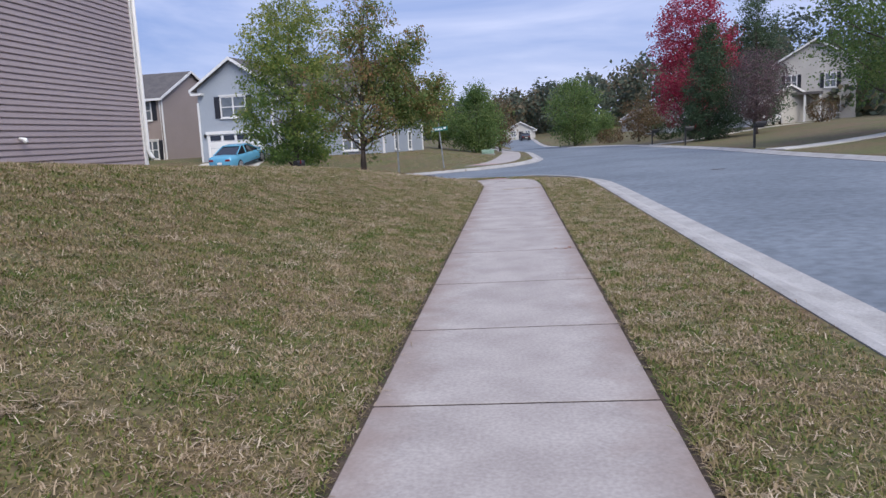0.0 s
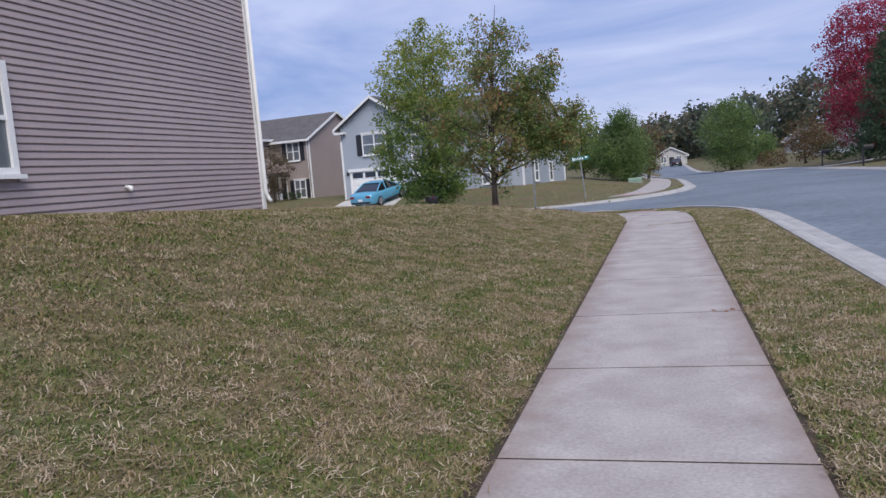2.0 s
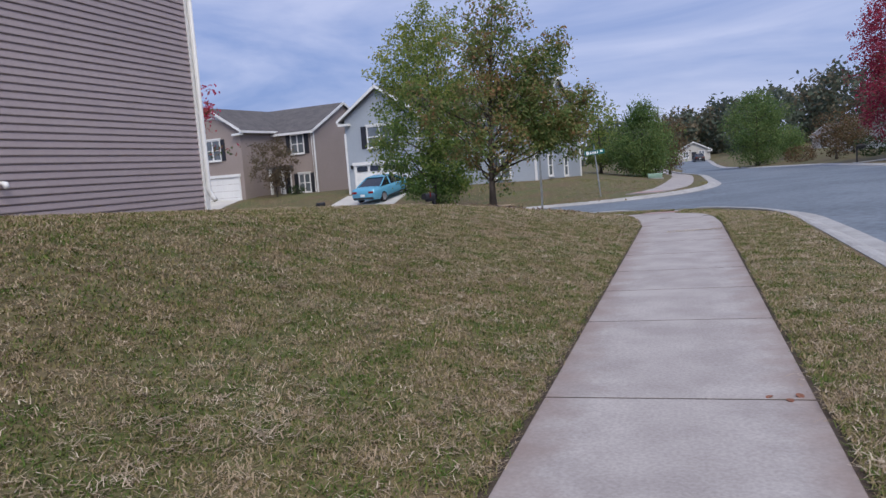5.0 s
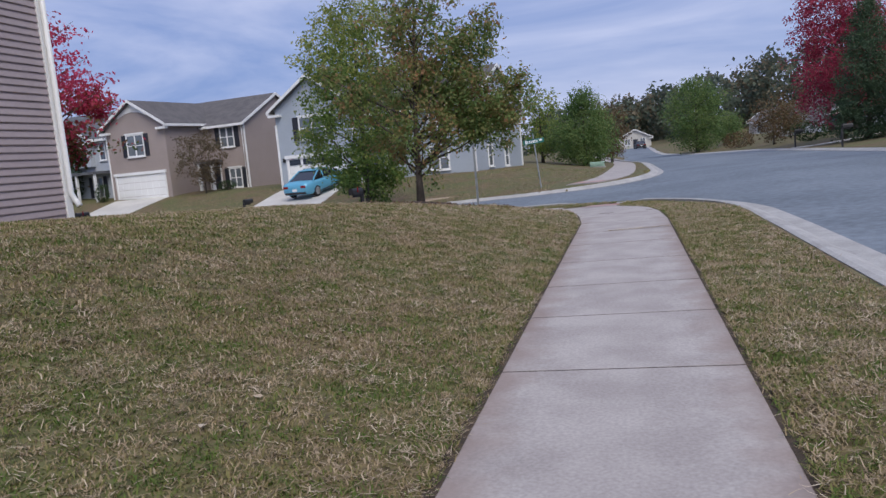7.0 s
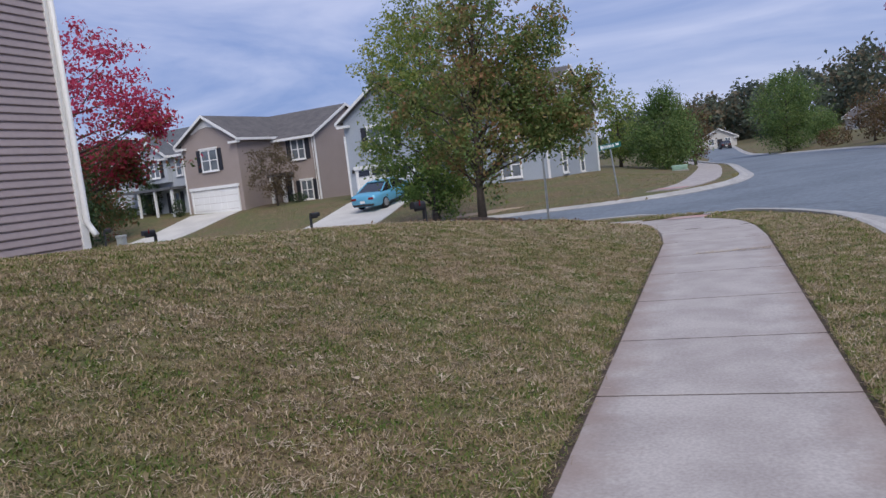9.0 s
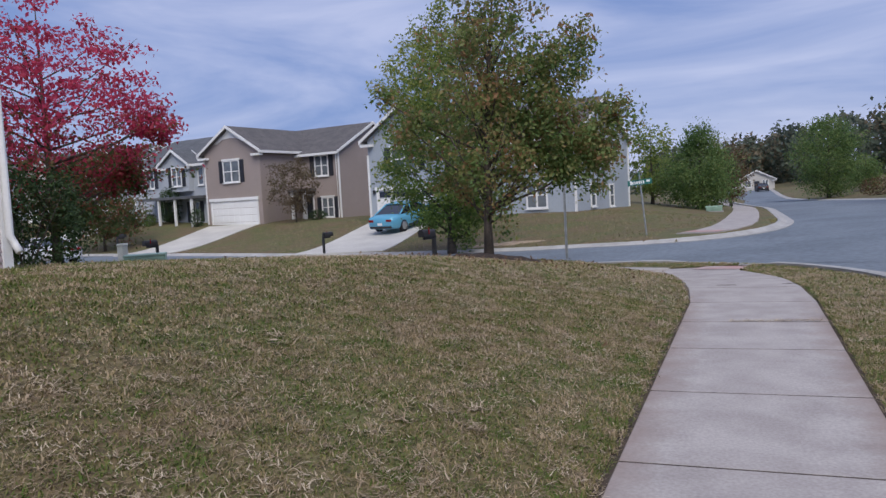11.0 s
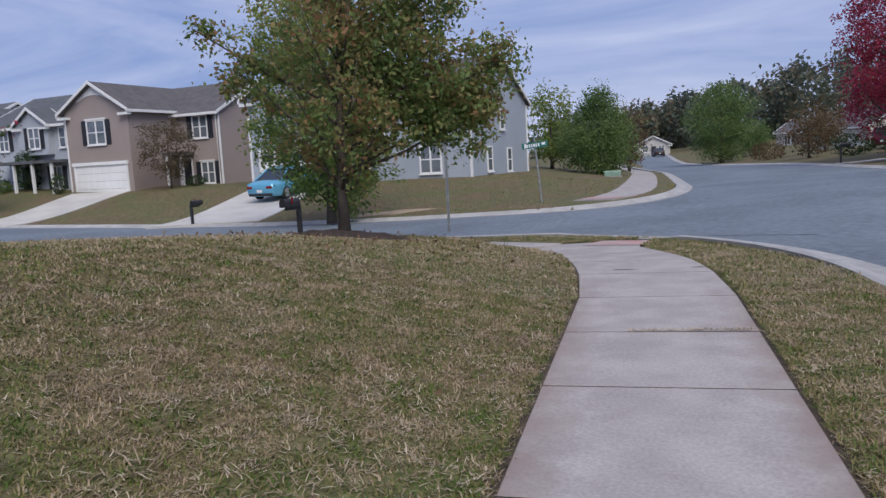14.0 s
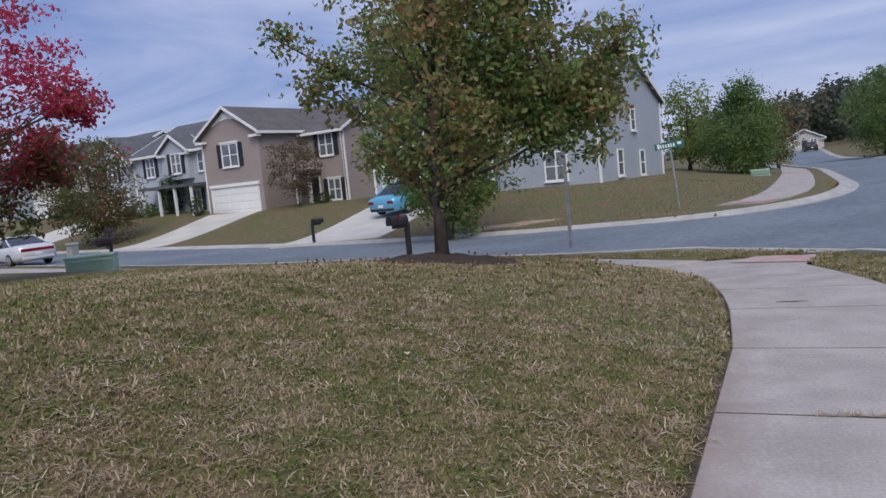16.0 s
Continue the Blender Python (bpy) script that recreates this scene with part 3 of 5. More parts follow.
def window(house, a, y, z, w, h, face=FRONT, shutters=0.0, muntins=2, head=0.0, sill=True):
    """A framed sash window with panes; a, y: its middle on the wall, z: its sill."""
    base = pose(a, y, z, 0, 0, face)
    f = 0.09
    bm = boxes((-w / 2, -w / 2 + f, -0.06, 0.05, 0, h), (w / 2 - f, w / 2, -0.06, 0.05, 0, h), (-w / 2 + f, w / 2 - f, -0.06, 0.05, 0, f), (-w / 2 + f, w / 2 - f, -0.06, 0.05, h - f, h))
    if head:
        box(bm, -w / 2 - 0.06, w / 2 + 0.06, -0.09, 0.02, h, h + head)
    win = part("window", bm, M_TRIM, house, "white framed sash window", m=base)
    n = muntins
    for i in range(n):
        x0 = -w / 2 + f + (w - 2 * f) * i / n
        x1 = -w / 2 + f + (w - 2 * f) * (i + 1) / n
        for z0, z1 in ((f, h / 2), (h / 2, h - f)):
            part("pane", boxes((x0, x1, -0.015, 0.0, z0, z1)), M_GLASS, win)
        if i:
            part("mullion", boxes((x0 - 0.05, x0 + 0.05, -0.05, -0.016, f, h - f)), M_TRIM, win)
    part("meeting_rail", boxes((-w / 2 + f, w / 2 - f, -0.045, -0.017, h / 2 - 0.03, h / 2 + 0.03)), M_TRIM, win)
    if sill:
        part("sill", boxes((-w / 2 - 0.05, w / 2 + 0.05, -0.12, -0.061, -0.06, 0.0)), M_TRIM, win)
    if shutters:
        for sx in (-1, 1):
            c = sx * (w / 2 + shutters / 2 + 0.03)
            bm = boxes((c - shutters / 2, c + shutters / 2, -0.05, 0.0, 0.0, h))
            for k in range(14):
                zz = 0.08 + (h - 0.16) * k / 14
                box(bm, c - shutters / 2 + 0.04, c + shutters / 2 - 0.04, -0.062, -0.051, zz, zz + (h - 0.16) / 22)
            part("shutter", bm, M_SHUT, house, "dark louvred shutter", m=base)
    return win


def garage_door(house, a, y, z, w, h, rows=4, dark_top=False):
    base = pose(a, y, z, 0, 0, 0)
    bm = boxes((-w / 2 - 0.12, -w / 2, -0.07, 0.05, 0, h + 0.02), (w / 2, w / 2 + 0.12, -0.07, 0.05, 0, h + 0.02), (-w / 2 - 0.2, w / 2 + 0.2, -0.12, 0.05, h + 0.02, h + 0.24))
    door = part("garage_door", bm, M_TRIM, house, "white sectional garage door", m=base)
    for r in range(rows):
        z0, z1 = h * r / rows + 0.008, h * (r + 1) / rows - 0.008
        bm = boxes((-w / 2, w / 2, -0.02, 0.02, z0, z1))
        for k in range(8):
            x0 = -w / 2 + w * k / 8
            box(bm, x0 + 0.07, x0 + w / 8 - 0.07, -0.032, -0.0205, z0 + 0.1, z1 - 0.1)
        part("panel", bm, M_DOOR, door)
        # four dark pieces set across the door's top row
        if dark_top and r == rows - 1:
            for k in range(4):
                x0 = -w / 2 + w * k / 4
                part("top_row_dark_piece", boxes((x0 + 0.1, x0 + w / 4 - 0.1, -0.045, -0.034, z0 + 0.05, z1 - 0.05)), M_CARGL, door, "dark piece in the door's top row")
    return door


def gable_wing(house, x0, x1, y0, y1, z0, eave, ridge, along, wall_mat, roof_mat, over=0.35, wall_name="wall"):
    """A wing with a gable roof; along 'x' or 'y': the way its ridge runs."""
    t = 0.2
    parts = []
    if along == "y":
        xm = (x0 + x1) / 2
        for ya, yb in ((y0, y0 + t), (y1 - t, y1)):
            part(wall_name, prism([(x0, z0), (x1, z0), (x1, eave), (xm, ridge), (x0, eave)], ya, yb), wall_mat, house)
        for xa, xb in ((x0, x0 + t), (x1 - t, x1)):
            part(wall_name, boxes((xa, xb, y0 + t, y1 - t, z0, eave)), wall_mat, house)
        sl = (ridge - eave) / (xm - x0)
        for sx, xe in ((-1, x0), (1, x1)):
            o = over * sl
            part("roof", prism([(xe + sx * over, eave - o), (xm, ridge), (xm, ridge + 0.16), (xe + sx * over, eave - o + 0.16)], y0 - over, y1 + over), roof_mat, house)
            part("gutter", boxes((xe + sx * over - 0.07, xe + sx * over + 0.07, y0 - over - 0.03, y1 + over + 0.03, eave - o - 0.06, eave - o + 0.12)), M_TRIM, house)
            for ya, yb in ((y0 - over - 0.05, y0 - over - 0.003), (y1 + over + 0.003, y1 + over + 0.05)):
                part("barge_board", prism([(xe + sx * (over + 0.05), eave - o - 0.03), (xm, ridge - 0.02), (xm, ridge + 0.19), (xe + sx * (over + 0.05), eave - o + 0.17)], ya, yb), M_TRIM, house)
            part("soffit_return", boxes((min(xe - sx * 0.5, xe + sx * over), max(xe - sx * 0.5, xe + sx * over), y0 - over, y0 - 0.003, eave - o - 0.22, eave - o - 0.07)), M_TRIM, house)
    else:
        ym = (y0 + y1) / 2
        for xa, xb in ((x0, x0 + t), (x1 - t, x1)):
            bm = prism([(y0, z0), (y1, z0), (y1, eave), (ym, ridge), (y0, eave)], xa, xb)
            for v in bm.verts:
                v.co = Vector((v.co.y, v.co.x, v.co.z))
            part(wall_name, bm, wall_mat, house)
        for ya, yb in ((y0, y0 + t), (y1 - t, y1)):
            part(wall_name, boxes((x0 + t, x1 - t, ya, yb, z0, eave)), wall_mat, house)
        sl = (ridge - eave) / (ym - y0)
        o = over * sl
        for sy, ye in ((-1, y0), (1, y1)):
            bm = prism([(ye + sy * over, eave - o), (ym, ridge), (ym, ridge + 0.16), (ye + sy * over, eave - o + 0.16)], x0 - over * 0.6, x1 + over * 0.6)
            for v in bm.verts:
                v.co = Vector((v.co.y, v.co.x, v.co.z))
            part("roof", bm, roof_mat, house)
            part("gutter", boxes((x0 - over * 0.6, x1 + over * 0.6, ye + sy * over - 0.07, ye + sy * over + 0.07, eave - o - 0.06, eave - o + 0.12)), M_TRIM, house)
            for xa, xb in ((x0 - over * 0.6 - 0.05, x0 - over * 0.6 - 0.003), (x1 + over * 0.6 + 0.003, x1 + over * 0.6 + 0.05)):
                bm = prism([(ye + sy * (over + 0.05), eave - o - 0.03), (ym, ridge - 0.02), (ym, ridge + 0.19), (ye + sy * (over + 0.05), eave - o + 0.17)], xa, xb)
                for v in bm.verts:
                    v.co = Vector((v.co.y, v.co.x, v.co.z))
                part("barge_board", bm, M_TRIM, house)


def corner_board(house, x, y, z0, z1, w=0.12):
    part("corner_board", boxes((x - w / 2, x + w / 2, y - w / 2, y + w / 2, z0, z1)), M_TRIM, house)


def door_leaf(house, a, y, z, face=FRONT, w=0.95, h=2.05):
    base = pose(a, y, z, 0, 0, face)
    d = part("front_door", boxes((-w / 2 - 0.1, -w / 2, -0.06, 0.03, 0, h + 0.1), (w / 2, w / 2 + 0.1, -0.06, 0.03, 0, h + 0.1), (-w / 2, w / 2, -0.06, 0.03, h, h + 0.1)), M_TRIM, house, "dark front door in a white frame", m=base)
    part("leaf", boxes((-w / 2, w / 2, -0.02, 0.02, 0, h)), M_SHUT, d)
    part("knob", boxes((w / 2 - 0.14, w / 2 - 0.08, -0.09, -0.021, 0.95, 1.01), bevel=0.012), M_STEEL, d)


# the beige house with the projecting garage
h = empty("house", pose(-37.05, 51.0, 0.04, 0, 0, -8), "two-storey beige vinyl house with a white garage door", "house")
gable_wing(h, 0.0, 5.5, 0.0, 9.0, -0.6, 5.65, 7.35, "y", M_BEIGE, M_SHING)
gable_wing(h, 0.25, 9.33, 4.0, 12.6, -0.6, 5.35, 7.5, "x", M_BEIGE, M_SHING)
garage_door(h, 2.75, 0.0, 0.06, 4.5, 2.05)
window(h, 2.7, 0.0, 3.45, 1.65, 1.6, shutters=0.38, head=0.12)
window(h, 7.75, 4.0, 3.6, 1.3, 1.55, shutters=0.4, head=0.1)
window(h, 8.15, 4.0, 0.55, 1.15, 1.5, shutters=0.38, head=0.1)
part("gable_panel", prism([(2.75, 7.30), (1.1, 6.30), (1.4, 6.30), (2.05, 6.58), (2.75, 6.66), (3.45, 6.58), (4.1, 6.30), (4.4, 6.30)], -0.04, -0.002), M_TRIM, h, "white arched panel in the gable")
door_leaf(h, 6.3, 4.0, 0.2)
for px_ in (5.75, 6.95):
    part("porch_post", boxes((px_ - 0.09, px_ + 0.09, 2.75, 2.93, 0.0, 2.55)), M_TRIM, h)
part("porch_roof", boxes((5.52, 7.1, 2.65, 3.995, 2.551, 2.75)), M_SHING, h)
for c in ((0.0, 0.0), (9.33, 4.0)):
    corner_board(h, *c, -0.5, 5.3, w=0.10)
part("downpipe", tube(bmesh.new(), [(9.2, 3.88, 5.2), (9.2, 3.88, 0.2), (9.2, 3.65, 0.05)], [0.05] * 3), M_TRIM, h)

# the blue-gray corner house
h = empty("house", pose(-22.0, 48.3, 0.28, 0, 0, -9), "two-storey blue-gray vinyl corner house with dark shutters", "house")
gable_wing(h, 0.0, 5.7, 0.0, 8.0, -0.6, 5.15, 7.0, "y", M_GRAY, M_SHING)
gable_wing(h, 5.72, 13.5, 0.5, 10.0, -0.8, 4.3, 6.65, "x", M_GRAY, M_SHING)
garage_door(h, 2.75, 0.0, 0.03, 4.2, 1.9, dark_top=True)
window(h, 2.75, 0.0, 3.05, 2.0, 1.5, shutters=0.42, head=0.1)
window(h, 8.0, 0.5, 2.6, 1.1, 1.4)
window(h, 11.2, 0.5, 2.6, 1.1, 1.4)
window(h, 11.2, 0.5, 0.4, 1.3, 1.5)
door_leaf(h, 7.2, 0.6, 0.1)
for px_ in (6.4, 8.1):
    part("porch_post", boxes((px_ - 0.09, px_ + 0.09, -0.65, -0.47, -0.3, 2.5)), M_TRIM, h)
part("porch_roof", boxes((6.1, 8.5, -0.75, 0.595, 2.501, 2.7)), M_SHING, h)
for yy, zz, ww, hh in ((3.2, 0.32, 0.85, 1.4), (6.5, 0.2, 0.85, 1.4), (5.4, 2.6, 0.75, 1.2)):
    window(h, 13.5, yy, zz, ww, hh, face=RIGHT, muntins=1)
for c in ((0.0, 0.0), (5.7, 0.0), (13.5, 0.5), (13.5, 10.0)):
    corner_board(h, *c, -0.6, 4.2)
part("carriage_lamp", boxes((0.3, 0.42, -0.14, -0.002, 1.75, 2.0), bevel=0.015), M_BLACK, h)

# the pale blue house with the porch
h = empty("house", pose(-46.6, 53.6, 0.24, 0, 0, -10), "two-storey pale blue vinyl house with a white porch", "house")
gable_wing(h, 0.0, 9.0, 0.0, 9.0, -0.8, 5.0, 7.3, "x", M_PALE, M_SHING2)
gable_wing(h, -4.4, -0.02, -0.5, 8.0, -0.8, 4.9, 6.7, "y", M_PALE, M_SHING2)
gable_wing(h, 4.3, 7.4, -0.45, 1.0, 2.9, 5.0, 6.0, "y", M_PALE, M_SHING2, over=0.25)
window(h, 6.05, -0.45, 3.3, 1.2, 1.5, shutters=0.36)
window(h, 8.3, 0.0, 3.3, 0.7, 1.4, muntins=1)
window(h, 2.2, 0.0, 3.3, 1.1, 1.5, shutters=0.36)
window(h, 7.4, 0.0, 0.5, 1.1, 1.6, shutters=0.36)
door_leaf(h, 4.2, 0.0, 0.1)
part("porch_roof", prism([(2.6, 2.3), (8.9, 2.3), (8.9, 2.5), (2.6, 2.5)], -1.6, -0.003), M_SHING2, h)
part("porch_floor", boxes((2.7, 8.8, -1.5, -0.003, -0.8, 0.05)), M_DRIVE, h)
for px_ in (2.9, 4.9, 6.8, 8.7):
    part("porch_post", boxes((px_ - 0.08, px_ + 0.08, -1.5, -1.34, 0.051, 2.299)), M_TRIM, h)
garage_door(h, -2.2, -0.5, 0.0, 3.4, 2.05)
window(h, -2.2, -0.5, 3.2, 1.4, 1.4, shutters=0.36)
corner_board(h, 9.0, 0.0, -0.6, 4.9)
corner_board(h, 0.0, 0.0, -0.6, 4.9)

# further houses along the side street
for i, (x, y, z, rot, wall) in enumerate(((-62.0, 57.0, 2.0, -12, M_CREAM), (-78.0, 58.5, 2.4, -12, M_GRAY))):
    h = empty("house", pose(x, y, z + CANT * x, 0, 0, rot), ("two-storey cream vinyl house beyond the red maple", "two-storey blue-gray house far down the street")[i], "house")
    gable_wing(h, 0.0, 5.6, -1.0, 8.0, -1.0, 5.1, 7.1, "y", wall, M_SHING2)
    gable_wing(h, 5.62, 12.5, 0.6, 9.0, -1.0, 5.0, 7.2, "x", wall, M_SHING2)
    garage_door(h, 2.8, -1.0, 0.05, 4.4, 2.05)
    window(h, 2.8, -1.0, 3.2, 1.7, 1.5, shutters=0.4)
    window(h, 8.0, 0.6, 3.2, 1.1, 1.5, shutters=0.38)
    window(h, 10.6, 0.6, 0.6, 1.1, 1.5, shutters=0.38)
    for px_ in (6.4, 8.6):
        part("porch_post", boxes((px_ - 0.09, px_ + 0.09, -0.7, -0.52, -0.6, 2.4)), M_TRIM, h)
    part("porch_roof", boxes((5.9, 9.2, -0.8, 0.595, 2.401, 2.6)), M_SHING2, h)

# across the main street
h = empty("house", pose(27.6, 79.0, 1.42, 0, 0, -24), "two-storey cream house with a columned porch", "house")
gable_wing(h, 0.0, 7.5, 0.0, 7.0, -1.0, 5.6, 7.8, "y", M_CREAM, M_SHING)
window(h, 1.6, 0.0, 3.0, 1.1, 1.5, shutters=0.34)
window(h, 5.2, 0.0, 3.0, 1.1, 1.5, shutters=0.34)
window(h, 5.6, 0.0, 0.4, 1.2, 1.6)
door_leaf(h, 2.2, 0.0, 0.1)
part("porch_roof", boxes((-0.2, 4.6, -1.7, -0.003, 2.4, 2.65)), M_SHING, h)
for px_ in (0.0, 1.4, 3.0, 4.4):
    part("porch_post", boxes((px_ - 0.1, px_ + 0.1, -1.6, -1.4, -0.6, 2.399)), M_TRIM, h)
for i, (x, y, z, rot) in enumerate(((17.5, 101, -0.6, -60), (22.0, 84, -0.1, -70), (18.5, 126, -0.6, -50))):
    h = empty("house", pose(x, y, z + CANT * x, 0, 0, rot), "far cream house half hidden by trees", "house", group="far houses")
    gable_wing(h, 0.0, 9.0, 0.0, 7.0, -1.0, 2.6, 4.3, "x", M_CREAM, M_SHING)
    window(h, 2.0, 0.0, 0.8, 1.1, 1.4)
    garage_door(h, 6.4, 0.0, 0.0, 3.2, 2.0)
h = empty("house", pose(-1.2, 158, -0.53, 0, 0, 0), "small cream house at the end of the street", "house")
gable_wing(h, 0.0, 6.2, 0.0, 8.0, -1.0, 2.35, 3.9, "y", M_CREAM, M_SHING)
window(h, 1.6, 0.0, 0.9, 1.1, 1.3)
window(h, 4.6, 0.0, 0.9, 1.1, 1.3)
part("door", boxes((2.7, 3.6, -0.05, -0.002, 0.0, 2.0)), M_SHUT, h)

# ---- the near house ----
WX, WY0, WY1, WTOP = -8.06, -6.0, 12.64, 7.2
h = empty("house", pose(0, 0, CANT * WX), "large two-storey house in mauve-tan lap siding with white trim", "house")
part("wall", boxes((WX - 9.0, WX - 8.8, WY0, WY1, 0.6, WTOP), (WX - 8.8, WX - 0.02, WY1 - 0.2, WY1 - 0.02, 0.6, WTOP), (WX - 8.8, WX - 0.02, WY0, WY0 + 0.2, 0.6, WTOP)), M_SIDE, h)
WIN_Y0, WIN_Y1, WIN_Z0, WIN_Z1 = 5.35, 6.38, 2.14, 3.62
part("wall", boxes((WX - 0.2, WX - 0.02, WY0 + 0.2, WIN_Y0, 1.2, WTOP), (WX - 0.2, WX - 0.02, WIN_Y1, WY1 - 0.2, 1.2, WTOP), (WX - 0.2, WX - 0.02, WIN_Y0, WIN_Y1, 1.2, WIN_Z0), (WX - 0.2, WX - 0.02, WIN_Y0, WIN_Y1, WIN_Z1, WTOP)), M_SIDE, h)
part("foundation", boxes((WX - 0.2, WX - 0.024, WY0, WY1 - 0.02, 0.6, 1.42)), M_KERB, h)
for slope in (-1, 1):
    ym = (WY0 + WY1) / 2
    x0, x1 = (WX - 4.5, WX + 0.35) if slope > 0 else (WX - 9.35, WX - 4.5)
    za, zb = (9.2, WTOP - 0.1) if slope > 0 else (WTOP - 0.1, 9.2)
    part("roof", prism([(x0, za), (x1, zb), (x1, zb + 0.16), (x0, za + 0.16)], WY0 - 0.35, WY1 + 0.35), M_SHING, h)
part("gutter", boxes((WX + 0.2, WX + 0.36, WY0 - 0.35, WY1 + 0.35, WTOP - 0.16, WTOP - 0.02)), M_TRIM, h)
win = window(h, WX, (WIN_Y0 + WIN_Y1) / 2, WIN_Z0, WIN_Y1 - WIN_Y0, WIN_Z1 - WIN_Z0, face=RIGHT, muntins=1)
# lap boards, each with its two beads and a shadowed butt edge
STEP = 0.104


def lap_board(length):
    bm = bmesh.new()
    prof = ((0.0, -0.004), (0.027, -0.004), (0.028, 0.008), (0.014, STEP * 0.74), (0.002, STEP * 0.80), (0.002, STEP + 0.002), (0.0, STEP + 0.002))
    a = [bm.verts.new((x, 0, z)) for x, z in prof]
    b = [bm.verts.new((x, length, z)) for x, z in prof]
    for i in range(len(a) - 1):
        bm.faces.new((a[i], b[i], b[i + 1], a[i + 1]))
    bm.faces.new(a[::-1])
    bm.faces.new(b)
    bmesh.ops.recalc_face_normals(bm, faces=bm.faces)
    me = bpy.data.meshes.new("lap_board")
    bm.to_mesh(me)
    bm.free()
    me.materials.append(M_SIDE)
    return me


spans = {"full": (WY0, WY1 - 0.09), "a": (WY0, WIN_Y0 - 0.02), "b": (WIN_Y1 + 0.02, WY1 - 0.09)}
boards = {k: lap_board(b - a) for k, (a, b) in spans.items()}
for r in range(int((WTOP - 1.212) / STEP)):
    z = 1.212 + r * STEP
    for k in ("a", "b") if WIN_Z0 - STEP < z < WIN_Z1 else ("full",):
        ob = new("lap_board", boards[k])
        ob.parent = h
        ob.location = (WX - 0.019, spans[k][0], z)
part("corner_board", boxes((WX - 0.12, WX + 0.03, WY1 - 0.09, WY1 + 0.03, 1.15, WTOP)), M_TRIM, h, "white vinyl corner trim")
dp = part("downpipe", tube(bmesh.new(), [(WX + 0.07, WY1 - 0.02, WTOP - 0.1), (WX + 0.07, WY1 - 0.02, 1.62), (WX + 0.10, WY1 + 0.02, 1.50), (WX + 0.16, WY1 + 0.02, 1.42)], [0.045] * 4, 8), M_TRIM, h, "white downpipe kicking out at the foot", True)
bm = tube(bmesh.new(), [(WX, 8.42, 1.90), (WX + 0.10, 8.42, 1.89)], [0.028, 0.028], 8)
tube(bm, [(WX + 0.09, 8.42, 1.90), (WX + 0.115, 8.42, 1.83)], [0.04, 0.035], 8)
part("vent_pipe", bm, M_TRIM, h, "short white pipe outlet", True)
part("vent_slot", boxes((WX - 0.01, WX + 0.012, 7.35, 7.62, 1.475, 1.495)), M_SHUT, h)


# ---- trees ----
def leaves_mesh(name, centres, size, rng, material, droop=0.35, jitter=0.35):
    """One folded leaf (two triangles) at each centre."""
    n = len(centres)
    th, ph = rng.uniform(0, 2 * np.pi, n), rng.normal(-droop, 0.6, n)
    d = np.stack([np.cos(th) * np.cos(ph), np.sin(th) * np.cos(ph), np.sin(ph)], 1)
    r = rng.normal(size=(n, 3))
    s = np.cross(d, r)
    s /= np.linalg.norm(s, axis=1, keepdims=True) + 1e-9
    L = (size * rng.uniform(1 - jitter, 1 + jitter, n))[:, None]
    up = np.cross(s, d)
    v = np.stack([centres, centres + d * L * 0.5 + s * L * 0.29 + up * L * 0.1, centres + d * L, centres + d * L * 0.5 - s * L * 0.29 + up * L * 0.08], 1).reshape(-1, 3)
    k = np.arange(n)[:, None] * 4
    f = np.concatenate([k + np.array([[0, 1, 2]]), k + np.array([[0, 2, 3]])], 1).reshape(-1, 3)
    return raw_mesh(name, v, f, material)


def env_round(h):
    return np.sqrt(np.clip(1 - (2 * h - 1) ** 2, 0, 1)) ** 0.8


def env_cone(h):
    return np.clip(1.02 - h, 0, 1) ** 0.7 * np.clip(h * 9 + 0.3, 0, 1)


def env_vase(h):
    return np.clip(h * 2.2 + 0.3, 0, 1) * np.clip((1.04 - h) * 2.6, 0, 1) ** 0.75


def env_pear(h):
    return np.clip(h * 5.0 + 0.12, 0, 1) ** 0.7 * np.clip((1.06 - h) * 1.25, 0, 1) ** 0.95


